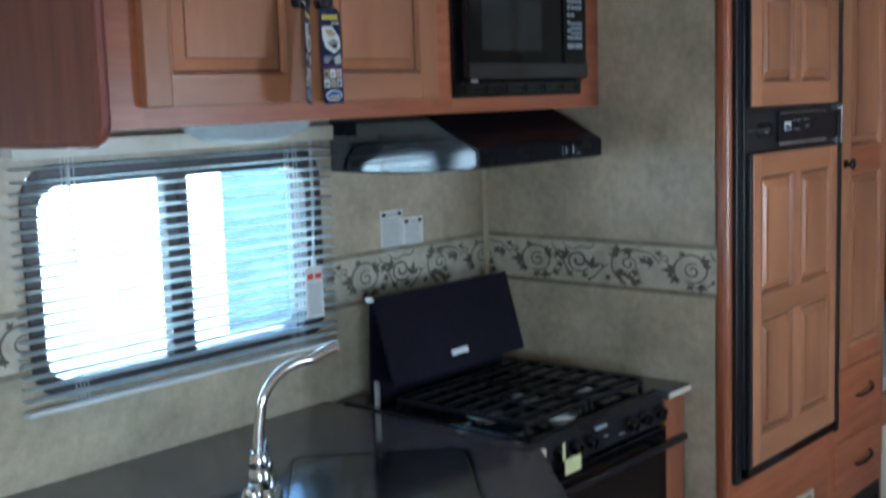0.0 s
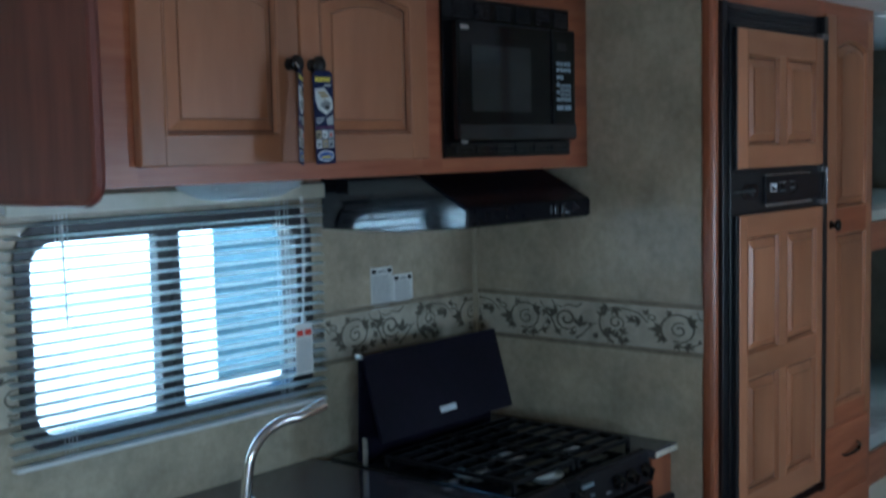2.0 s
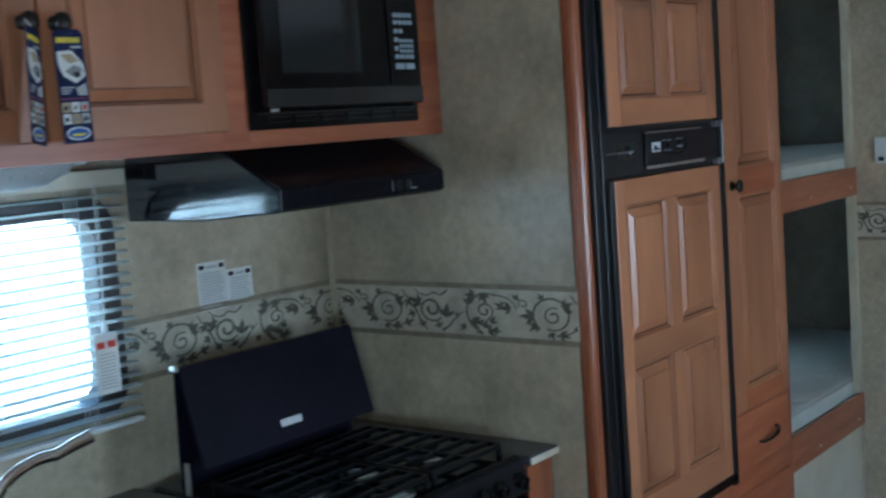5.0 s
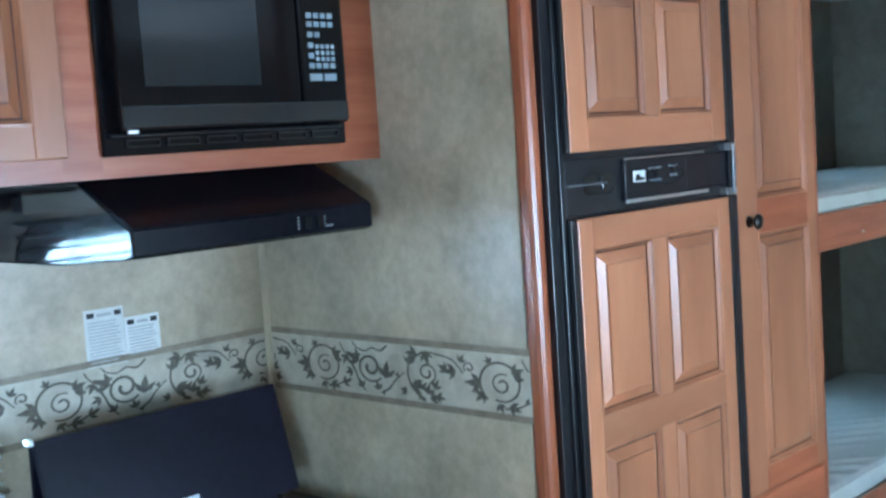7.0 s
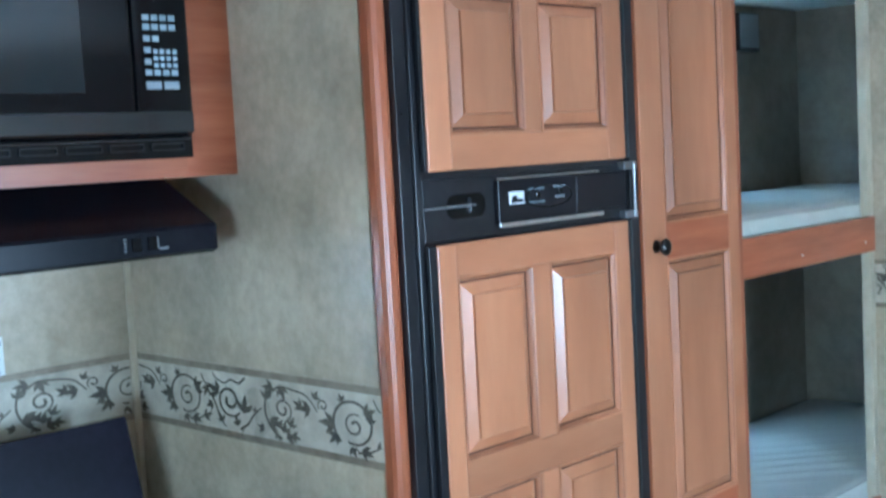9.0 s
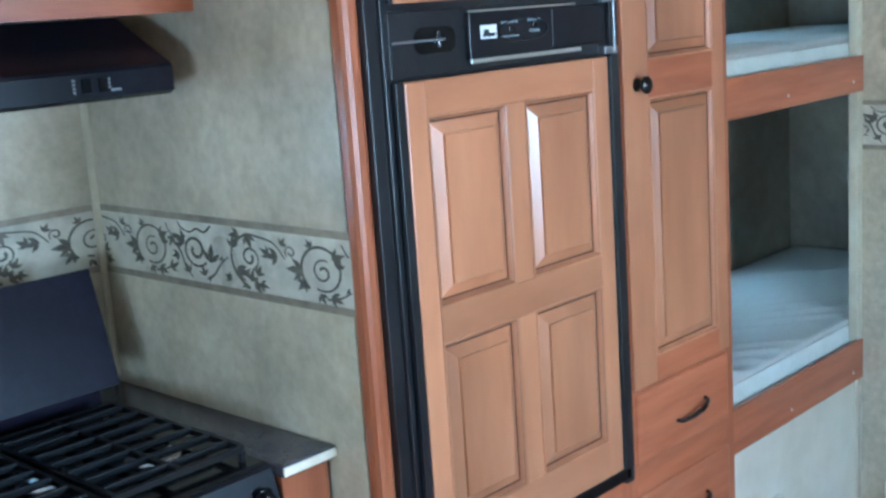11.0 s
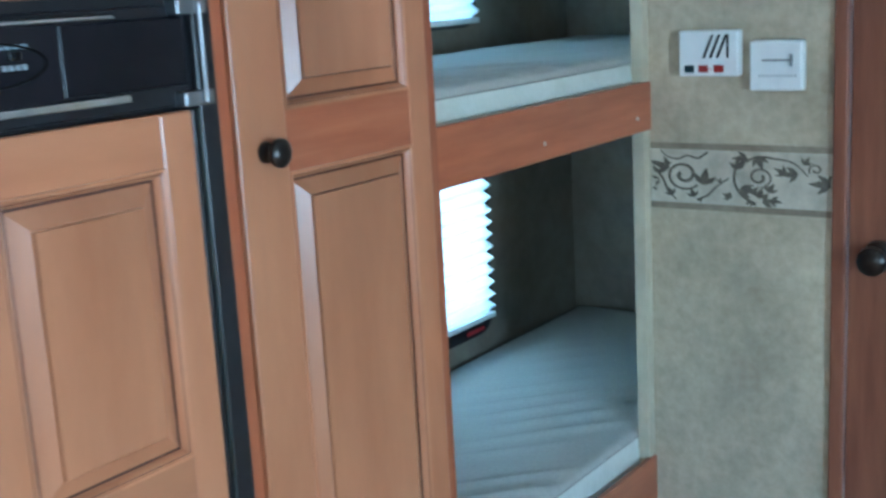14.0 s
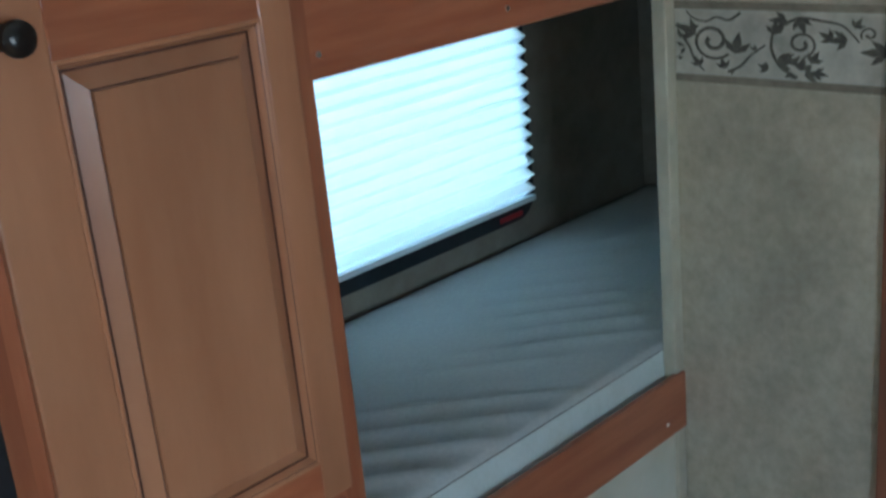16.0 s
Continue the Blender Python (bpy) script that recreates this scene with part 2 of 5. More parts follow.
def loft(bm, axis, rings, cap0=True, cap1=True):
    """rings: (list of (u, v), w); joins rings of equal length."""
    vs = [[bm.verts.new(to3(axis, u, v, w)) for u, v in ring] for ring, w in rings]
    k = len(vs[0])
    for a, b in zip(vs, vs[1:]):
        for i in range(k):
            bm.faces.new((a[i], a[(i + 1) % k], b[(i + 1) % k], b[i]))
    if cap0:
        bm.faces.new(vs[0])
    if cap1:
        bm.faces.new(vs[-1])
    return bm


def rrect(u0, u1, v0, v1, r, seg=6):
    pts = []
    for cu, cv, a0 in ((u1 - r, v1 - r, 0), (u0 + r, v1 - r, 90), (u0 + r, v0 + r, 180), (u1 - r, v0 + r, 270)):
        for i in range(seg + 1):
            a = radians(a0 + 90 * i / seg)
            pts.append((cu + r * math.cos(a), cv + r * math.sin(a)))
    return pts


def ring_frame(bm, axis, outer, inner, w0, w1):
    """A frame with an outer and an inner outline of equal length, from w0 to w1."""
    k = len(outer)
    v = [[bm.verts.new(to3(axis, *p, w)) for p in poly] for poly, w in ((outer, w0), (inner, w0), (inner, w1), (outer, w1))]
    for a in range(4):
        b = (a + 1) % 4
        for i in range(k):
            bm.faces.new((v[a][i], v[a][(i + 1) % k], v[b][(i + 1) % k], v[b][i]))
    return bm


def turned(bm, center, axis, profile, seg=20):
    """A turned body: profile is (radius, distance along the axis)."""
    rings = []
    cu, cv, cw = {"x": (center[1], center[2], center[0]), "y": (center[0], center[2], center[1]), "z": center}[axis]
    for r, w in profile:
        rings.append(([(cu + r * math.cos(2 * math.pi * i / seg), cv + r * math.sin(2 * math.pi * i / seg)) for i in range(seg)], cw + w))
    return loft(bm, axis, rings)


def tube(bm, pts, radius, seg=10):
    """A round tube along points; radius a number or one for each point."""
    pts = [Vector(p) for p in pts]
    rad = radius if isinstance(radius, (list, tuple)) else [radius] * len(pts)
    rows, side = [], None
    for i, p in enumerate(pts):
        d = (pts[min(i + 1, len(pts) - 1)] - pts[max(i - 1, 0)]).normalized()
        if side is None:
            side = d.orthogonal().normalized()
        side = (side - d * side.dot(d)).normalized()
        up = d.cross(side)
        rows.append([bm.verts.new(p + rad[i] * (math.cos(2 * math.pi * j / seg) * side + math.sin(2 * math.pi * j / seg) * up)) for j in range(seg)])
    for a, b in zip(rows, rows[1:]):
        for j in range(seg):
            bm.faces.new((a[j], a[(j + 1) % seg], b[(j + 1) % seg], b[j]))
    bm.faces.new(rows[0]), bm.faces.new(rows[-1])
    return bm


def arch(x0, x1, z0, z1, rise, n=10):
    """An outline with a flat foot and a bowed head, whose ends lie rise under its top."""
    pts = [(x0, z0), (x1, z0)]
    for i in range(n + 1):
        s = 1 - 2 * i / n
        pts.append(((x0 + x1) / 2 + s * (x1 - x0) / 2, z1 - rise * s * s))
    return pts


def panel(bm, x0, x1, z0, z1, y, rise=0.0):
    """A raised panel with its groove, whose field stands level with y (the front, towards -y)."""
    steps = ((0.007, 0.0085), (0.010, 0.0105), (0.0125, 0.0105), (0.0325, 0.0008), (0.0329, 0.0018), (0.0341, 0.0018), (0.0347, -0.0024))
    rings = [(arch(x0 + i, x1 - i, z0 + i, z1 - i, rise), y + d) for i, d in steps]
    return loft(bm, "y", [(rings[0][0], y + 0.0115)] + rings, cap0=True)


def panel_door(parent, x0, x1, z0, z1, y, stile, rails, openings, mat="maple", matx="maple_x", thick=0.02, name="door", line=True):
    """A framed door: rails and stiles round raised panels. openings: (x0, x1, z0, z1, rise). Its front lies at y."""
    left, right = min(o[0] for o in openings), max(o[1] for o in openings)
    leaf = part(name, boxes((x0 + 0.004, x1 - 0.004, y + thick - 0.0005, y + thick + 0.0045, z0 + 0.004, z1 - 0.004)), mat, parent)
    part("stile", boxes((x0, left, y, y + thick, z0, z1), bevel=0.003), mat, leaf)
    part("stile", boxes((right, x1, y, y + thick, z0, z1), bevel=0.003), mat, leaf)
    rows = sorted({(o[2], o[3]) for o in openings})
    edges = [z0] + [v for r in rows for v in r] + [z1]
    for a, b in zip(edges[::2], edges[1::2]):
        tops = [o for o in openings if abs(o[3] - a) < 1e-6 and o[4] > 0]
        bm = nb()
        if tops:
            o = tops[0]
            loft(bm, "y", [(arch_rail(left, right, a, b, o[4]), y + 0.0004), (arch_rail(left, right, a, b, o[4]), y + thick)])
        else:
            box(bm, left - 0.0005, right + 0.0005, y + 0.0004, y + thick - 0.0004, a, b, 0.0012, 1)
        part("rail", bm, matx, leaf)
    for (a, b) in rows:
        os = sorted(o for o in openings if (o[2], o[3]) == (a, b))
        for p, q in zip(os, os[1:]):
            part("muntin", boxes((p[1], q[0], y + 0.0003, y + thick - 0.0004, a, b), bevel=0.0025), mat, leaf)
    for o in openings:
        part("panel", panel(nb(), o[0], o[1], o[2], o[3], y, o[4]), mat, leaf)
        # the moulded edge of the frame round the panel
        bm = nb()
        prof = ((-0.0010, 0.0020), (-0.0008, -0.0010), (0.0026, -0.0014), (0.0042, 0.0006), (0.0052, 0.0010), (0.0088, 0.0070), (0.0096, 0.0100))
        rows_ = [[bm.verts.new((u, y + q, v)) for u, v in arch(o[0] + p, o[1] - p, o[2] + p, o[3] - p, o[4])] for p, q in prof]
        k = len(rows_[0])
        for r1, r2 in zip(rows_, rows_[1:]):
            for i in range(k):
                bm.faces.new((r1[i], r1[(i + 1) % k], r2[(i + 1) % k], r2[i]))
        part("bead", bm, mat, leaf)
        for i0, i1, yy in ((0.0097, 0.0127, 0.0106), (0.0042, 0.0054, 0.0014), (0.0326, 0.0341, 0.0016))[:3 if line else 2]:
            bm = ring_frame(nb(), "y", arch(o[0] + i0, o[1] - i0, o[2] + i0, o[3] - i0, o[4]), arch(o[0] + i1, o[1] - i1, o[2] + i1, o[3] - i1, o[4]), y + yy - 0.0006, y + yy + 0.003)
            part("glaze_line", bm, "glaze", leaf)
    return leaf


def arch_rail(x0, x1, z0, z1, rise, n=10):
    pts = [(x1, z1), (x0, z1)]
    for i in range(n + 1):
        s = -1 + 2 * i / n
        pts.append(((x0 + x1) / 2 + s * (x1 - x0) / 2, z0 - rise * s * s))
    return pts


def knob(parent, x, y, z, r=0.016):
    """A round knob that stands out towards -y from the face at y."""
    bm = turned(nb(), (x, y, z), "y", [(r * 0.75, 0.0), (r * 0.72, -0.003), (r * 0.42, -0.006), (r * 0.40, -0.014), (r * 0.8, -0.018),
                                       (r, -0.022), (r * 0.97, -0.026), (r * 0.7, -0.030), (r * 0.3, -0.0315)], 20)
    return part("knob", bm, "bronze", parent, "round oil-rubbed bronze knob", smooth=True)


# ---- the shell ----
CEIL, FLOOR = 2.106, 0.07
BUNK_Y, BUNK_X = -0.66, 2.86


def structure(name, bm, mat, label, category):
    ob = part(name, bm, mat)
    return tagged(ob, label, category, kind="structure")


def wall_with_holes(bm, axis, u0, u1, v0, v1, w0, w1, holes):
    """A wall across the axis with rectangular holes (u0, u1, v0, v1), in strips along u."""
    cuts = sorted({u0, u1, *[h[0] for h in holes], *[h[1] for h in holes]})
    for a, b in zip(cuts, cuts[1:]):
        z = v0
        for h in sorted((h for h in holes if h[0] <= a + 1e-6 and h[1] >= b - 1e-6), key=lambda h: h[2]):
            strip(bm, axis, a, b, z, h[2], w0, w1)
            z = h[3]
        strip(bm, axis, a, b, z, v1, w0, w1)
    bmesh.ops.remove_doubles(bm, verts=bm.verts, dist=1e-5)


def strip(bm, axis, a, b, c, d, w0, w1):
    if d - c < 1e-6:
        return
    p, q = to3(axis, a, c, w0), to3(axis, b, d, w1)
    box(bm, p[0], q[0], p[1], q[1], p[2], q[2])


KW = (-1.455, -0.685, 1.11, 1.545)      # kitchen window opening
BW1 = (1.55, 2.375, 0.745, 1.20)        # bunk windows
BW2 = (1.55, 2.362, 1.53, 1.97)
bm = nb()
wall_with_holes(bm, "y", -4.0, 1.12, FLOOR, CEIL, 0.0, 0.05, [KW])
structure("wall_window_side", bm, "paper", "mottled beige wallpapered outer wall with the kitchen window", "wall")
# the alcove walls carry its shade in their darkened beige
bm = nb()
wall_with_holes(bm, "y", 1.12, BUNK_X + 0.05, FLOOR, CEIL, 0.0, 0.05, [BW1, BW2])
structure("wall_bunk_back", bm, "bunk_paper_shaded", "plain beige outer wall behind the bunks with two windows", "wall")
structure("wall_bunk_end", boxes((BUNK_X, BUNK_X + 0.05, BUNK_Y - 0.05, 0.0, FLOOR, CEIL)), "bunk_paper_shaded", "plain beige wall at the foot of the bunks", "wall")
structure("wall_bunk_front", boxes((2.04, BUNK_X, BUNK_Y - 0.05, BUNK_Y, FLOOR, CEIL)), "bunk_paper_shaded", "beige partition beside the bunks", "wall")
structure("wall_kitchen_end", boxes((0.0, 0.022, -0.738, 0.0, FLOOR, CEIL)), "paper", "mottled beige wallpapered side wall beside the stove", "wall")
bm = nb()
wall_with_holes(bm, "x", -2.95, BUNK_Y, FLOOR, CEIL, 2.0, 2.04, [(-1.70, -1.052, FLOOR, 1.95)])
structure("wall_bath", bm, "paper", "mottled beige wallpapered partition with a brown door", "wall")
bm = nb()
wall_with_holes(bm, "y", -4.0, 2.04, FLOOR, CEIL, -3.0, -2.95, [(-3.65, -2.55, 0.9, 1.5), (0.05, 0.65, 0.92, 1.60)])
structure("wall_aisle_side", bm, "paper", "mottled beige wallpapered wall with two windows", "wall")
structure("wall_far_end", boxes((-4.05, -4.0, -3.0, 0.05, FLOOR, CEIL)), "paper", "mottled beige wallpapered end wall", "wall")
structure("ceiling", boxes((-4.05, BUNK_X + 0.05, -3.0, 0.05, CEIL, CEIL + 0.05)), "ceiling", "white textured ceiling panel", "ceiling")
structure("floor", boxes((-4.05, BUNK_X + 0.05, -3.0, 0.05, FLOOR - 0.05, FLOOR)), "floor", "brown wood-print vinyl floor", "floor")
structure("ground", boxes((-400, 400, -400, 400, -0.75, -0.7)), "grass", "gravelly grey-green ground outside", "ground")
structure("corner_trim", boxes((-0.012, 0.0, -0.012, 0.0, 0.93, CEIL), bevel=0.003), "trim_beige", "narrow beige trim in the wall corner", "trim")
structure("bunk_trim", boxes((1.972, 2.0, BUNK_Y - 0.008, BUNK_Y + 0.02, FLOOR, CEIL), bevel=0.003), "trim_beige", "beige corner trim beside the bunk opening", "trim")
structure("wall_bunk_panel", boxes((1.10, 1.99, BUNK_Y, BUNK_Y + 0.02, FLOOR, 0.50)), "paper_pale", "pale cream panel under the lower bunk", "panel")

# ---- overhead cabinet ----
CY = -0.398
cab = thing("overhead_cabinet", (-0.76, CY, 1.635), "wall-hung cherry-print cabinet with two arched maple doors above the stove", "cabinet")
pieces("face_frame", "frame_wood_x", cab, *((-1.53, -1.45, CY, CY + 0.02, 1.64, CEIL - 0.001), (-0.68, -0.61, CY, CY + 0.02, 1.64, CEIL - 0.001), (-0.105, -0.001, CY, CY + 0.02, 1.64, CEIL - 0.001),
                         (-1.45, -0.68, CY, CY + 0.02, 1.64, 1.69), (-0.61, -0.105, CY, CY + 0.02, 1.64, 1.69),
                         (-1.45, -0.68, CY, CY + 0.02, 2.07, CEIL - 0.001), (-0.61, -0.105, CY, CY + 0.02, 2.04, CEIL - 0.001)))
part("floor_board", boxes((-1.53, -0.001, CY + 0.02, -0.001, 1.652, 1.664)), "frame_wood_x", cab)
part("back_board", boxes((-1.53, -0.63, CY + 0.021, CY + 0.03, 1.69, 2.07)), "dark_cherry", cab)
for x0, x1, kx in ((-1.456, -1.071, -1.098), (-1.066, -0.678, -1.038)):
    d = panel_door(cab, x0, x1, 1.676, 2.078, CY - 0.02, 0.055, 0.05, [(x0 + 0.055, x1 - 0.055, 1.728, 2.032, 0.022)])
    knob(d, kx, CY - 0.02, 1.87, 0.017)
endp = rrect(-0.412, 0.0, 1.622, CEIL + 0.1, 0.035, 8)
endp = [(max(min(u, -0.001), -0.412), min(v, CEIL - 0.001)) for u, v in endp]
bm = nb()
loft(bm, "x", [(endp, -1.555), (endp, -1.531)])
part("end_panel", bm, "dark_cherry", cab, "dark cherry end panel with a rounded lower corner")
bm = nb()
edge = [(-0.4135, CEIL - 0.002), (-0.4135, 1.657)] + [(-0.377 - 0.0365 * math.sin(a), 1.657 - 0.0365 * math.cos(a)) for a in [radians(90 - 9 * i) for i in range(11)]] + [(-0.002, 1.6205)]
tube(bm, [(-1.543, u, v) for u, v in edge], 0.0125, 8)
part("edge_banding", bm, "dark_cherry", cab, smooth=True)

# ---- fridge and its housing ----
FY = -0.76
hous = thing("fridge_housing", (0.36, FY, FLOOR), "cherry-print tall cabinet housing the built-in fridge", "cabinet")
part("post", boxes((-0.003, 0.032, FY - 0.014, FY + 0.022, FLOOR, CEIL - 0.001), bevel=0.011), "frame_wood", hous)
part("stile", boxes((0.667, 0.70, FY, FY + 0.02, FLOOR, CEIL - 0.001)), "frame_wood", hous)
part("top_rail", boxes((0.032, 0.667, FY, FY + 0.02, 2.052, CEIL - 0.001)), "frame_wood_x", hous)
part("kick_panel", boxes((0.032, 0.667, FY, FY + 0.02, FLOOR, 0.655)), "frame_wood_x", hous)
pieces("carcass", "frame_wood", hous, *((0.032, 0.70, FY + 0.6, FY + 0.615, FLOOR, CEIL - 0.001), (0.685, 0.70, FY + 0.02, FY + 0.6, FLOOR, CEIL - 0.001)))
grille = thing("wall_vent", (0.34, FY, 0.40), "tan louvred vent grille in the panel under the fridge", "vent")
part("frame", ring_frame(nb(), "y", rrect(0.17, 0.56, 0.27, 0.50, 0.008, 3), rrect(0.185, 0.545, 0.285, 0.485, 0.004, 3), FY - 0.006, FY), "trim_beige", grille)
part("backing", boxes((0.18, 0.55, FY - 0.0025, FY - 0.0005, 0.28, 0.49)), "glaze", grille)
for i in range(9):
    bm = boxes((0.186, 0.544, FY - 0.006, FY - 0.003, 0.292 + 0.0215 * i, 0.303 + 0.0215 * i), bevel=0.001)
    part("slat", bm, "trim_beige", grille)

fr = thing("fridge", (0.36, FY, 0.64), "built-in two-door fridge with maple panel doors and black trim", "fridge")
FD = -0.80
pieces("surround", "black", fr, *((0.032, 0.060, FY - 0.022, FY + 0.05, 0.655, 2.052), (0.638, 0.665, FD + 0.004, FY + 0.05, 0.655, 2.052),
                       (0.060, 0.645, FY - 0.012, FY + 0.05, 1.99, 2.052), (0.060, 0.645, FY - 0.012, FY + 0.05, 0.645, 0.69)), bevel=0.002)
part("side_lip", boxes((0.060, 0.076, FD + 0.012, FY + 0.05, 0.69, 1.99), bevel=0.002), "black", fr)
part("body", boxes((0.06, 0.645, FY + 0.02, FY + 0.55, 0.66, 2.04)), "black", fr)
part("bottom_bar", boxes((0.07, 0.655, FD + 0.004, FY, 0.662, 0.690), bevel=0.004), "black_gloss", fr)
pieces("top_louver", "black", fr, *[(0.07, 0.64, FY - 0.018, FY - 0.012, 2.0 + 0.016 * i, 2.009 + 0.016 * i) for i in range(3)], bevel=0.001)
for dx0, z0, z1, ops in ((0.080, 1.628, 1.986, [(0.137, 0.328, 1.686, 1.924, 0), (0.373, 0.568, 1.686, 1.924, 0)]),
                    (0.090, 0.692, 1.508, [(0.135, 0.328, 1.138, 1.452, 0), (0.377, 0.577, 1.138, 1.452, 0), (0.135, 0.328, 0.765, 1.078, 0), (0.377, 0.577, 0.765, 1.078, 0)])):
    part("door_rim", boxes((0.071, 0.648, FD + 0.0170, FY - 0.006, z0 - 0.014, z1 + 0.012), bevel=0.003), "black", fr)
    panel_door(fr, dx0, 0.622, z0, z1, FD, 0.05, 0.05, ops, thick=0.012, line=False)
    part("edge_strip", boxes((0.6225, 0.6285, FD + 0.001, FD + 0.010, z0, z1), bevel=0.001), "black", fr)
    # added thin strip that imitates the highlight on the door's black edge
    part("bright_line", boxes((0.631, 0.6365, FD + 0.002, FD + 0.012, z0, z1)), "highlight_metal", fr)
    part("edge_strip", boxes((0.0715, dx0 - 0.0005, FD + 0.001, FD + 0.010, z0, z1), bevel=0.001), "black", fr)
# control strip
ctl = part("control_panel", boxes((0.076, 0.648, FD + 0.014, FY, 1.512, 1.616), bevel=0.002), "black", fr, "black control strip with switches")
pieces("control_box", "black_satin", ctl, *((0.250, 0.468, FD + 0.004, FD + 0.016, 1.530, 1.606), (0.471, 0.628, FD + 0.007, FD + 0.016, 1.534, 1.604)), bevel=0.002)
part("silver_line", boxes((0.250, 0.545, FD + 0.001, FD + 0.006, 1.524, 1.531), bevel=0.001), "alu", ctl)
part("silver_line", boxes((0.250, 0.535, FD + 0.002, FD + 0.006, 1.6065, 1.6095), bevel=0.0008), "alu", ctl)
ell = [[(0.387 + (0.066 - k) * math.cos(a * math.pi / 20), 1.571 + (0.021 - k) * math.sin(a * math.pi / 20)) for a in range(40)] for k in (0.0, 0.0022)]
part("switch_surround", ring_frame(nb(), "y", ell[0], ell[1], FD + 0.0026, FD + 0.0045), "black_gloss", ctl)
bm = nb()
loft(bm, "y", [(rrect(0.13, 0.225, 1.547, 1.588, 0.018, 5), FD + 0.0125), (rrect(0.135, 0.220, 1.552, 1.583, 0.015, 5), FD + 0.022)])
part("handle_recess", bm, "black_gloss", ctl)
part("handle_line", boxes((0.076, 0.195, FD + 0.006, FD + 0.012, 1.5665, 1.570)), "dull_metal", ctl)
part("handle_post", turned(nb(), (0.184, FD + 0.012, 1.568), "z", [(0.004, -0.013), (0.005, -0.008), (0.005, 0.008), (0.004, 0.013)], 14), "steel_dark", ctl, smooth=True)
part("display", boxes((0.276, 0.316, FD + 0.002, FD + 0.004, 1.562, 1.584), bevel=0.0008), "print_white", ctl)
part("display_mark", boxes((0.281, 0.311, FD + 0.001, FD + 0.002, 1.565, 1.571), (0.284, 0.296, FD + 0.001, FD + 0.002, 1.571, 1.577)), "black", ctl)
pieces("lettering", "key_grey", ctl, *[(0.330 + 0.009 * i, 0.336 + 0.009 * i, FD + 0.0028, FD + 0.004, 1.584, 1.588) for i in range(5)],
                        *[(0.400 + 0.009 * i, 0.406 + 0.009 * i, FD + 0.0028, FD + 0.004, 1.585, 1.589) for i in range(4)],
                        *[(0.328 + 0.008 * i, 0.333 + 0.008 * i, FD + 0.0028, FD + 0.004, 1.561, 1.564) for i in range(6)],
                        *[(0.405 + 0.007 * i, 0.409 + 0.007 * i, FD + 0.0028, FD + 0.004, 1.566, 1.571) for i in range(4)])
pieces("switch", "black_gloss", ctl, (0.348, 0.360, FD + 0.001, FD + 0.004, 1.570, 1.580), (0.412, 0.424, FD + 0.001, FD + 0.004, 1.575, 1.584), bevel=0.001)
for z in (1.614, 1.519, 1.992):
    bm = boxes((0.614, 0.656, FD - 0.001, FD + 0.022, z - 0.008, z + 0.008), bevel=0.002)
    part("hinge", bm, "dull_metal", fr, "silver hinge")
part("hinge_pin", turned(nb(), (0.644, FD - 0.001, 1.5665), "z", [(0.0036, -0.052), (0.0045, -0.046), (0.0032, -0.040), (0.0032, 0.040), (0.0045, 0.046), (0.0036, 0.052)], 12), "dull_metal", fr, "bright hinge bar", smooth=True)

# ---- wardrobe ----
WR = 1.115
wd = thing("wardrobe", (0.91, FY, FLOOR), "tall narrow maple wardrobe with an arched door and two drawers", "wardrobe")
pieces("face_frame", "frame_wood", wd, *((0.70, 0.722, FY, FY + 0.02, FLOOR, CEIL - 0.001), (1.085, WR, FY, FY + 0.02, FLOOR, CEIL - 0.001)))
pieces("cross_rail", "frame_wood_x", wd, *[(0.722, 1.085, FY, FY + 0.02, a, b) for a, b in ((2.06, CEIL - 0.001), (0.80, 0.835), (0.58, 0.665), (0.385, 0.45), (FLOOR, FLOOR + 0.05))])
part("side_panel", boxes((WR - 0.012, WR, FY + 0.02, -0.001, FLOOR, CEIL - 0.001)), "frame_wood", wd)
part("dust_board", boxes((0.722, 1.085, FY + 0.018, FY + 0.02, 0.44, 2.07)), "dark_cherry", wd)
WDY = -0.768
d = panel_door(wd, 0.716, 1.090, 0.822, 2.066, WDY, 0.06, 0.06,
               [(0.800, 1.045, 0.876, 1.412, 0), (0.800, 1.045, 1.488, 2.000, 0.026)], matx="frame_wood_x", thick=0.019)
knob(d, 0.760, WDY, 1.442, 0.0175)
for z0, z1 in ((0.655, 0.812), (0.435, 0.590)):
    dr = part("drawer_front", boxes((0.722, 1.083, WDY, WDY + 0.019, z0, z1), bevel=0.006), "frame_wood_x", wd)
    zc = (z0 + z1) / 2 - 0.012
    bm = nb()
    tube(bm, [(0.868, WDY + 0.002, zc - 0.008), (0.872, WDY - 0.012, zc - 0.008), (0.90, WDY - 0.022, zc - 0.003), (0.935, WDY - 0.024, zc + 0.004), (0.965, WDY - 0.018, zc + 0.009), (0.978, WDY - 0.008, zc + 0.012), (0.980, WDY + 0.002, zc + 0.012)],
         [0.004, 0.0042, 0.0055, 0.006, 0.0055, 0.0042, 0.004], 8)
    part("pull", bm, "bronze", dr, "dark twisted bow handle", smooth=True)
pw = part("vent_panel", boxes((0.73, 1.08, WDY, WDY + 0.018, FLOOR + 0.02, 0.385), bevel=0.004), "black", wd, "black plastic vent panel")
part("vent_frame", ring_frame(nb(), "y", rrect(0.745, 1.065, 0.13, 0.37, 0.012, 3), rrect(0.765, 1.045, 0.15, 0.35, 0.008, 3), WDY - 0.005, WDY), "black", pw)
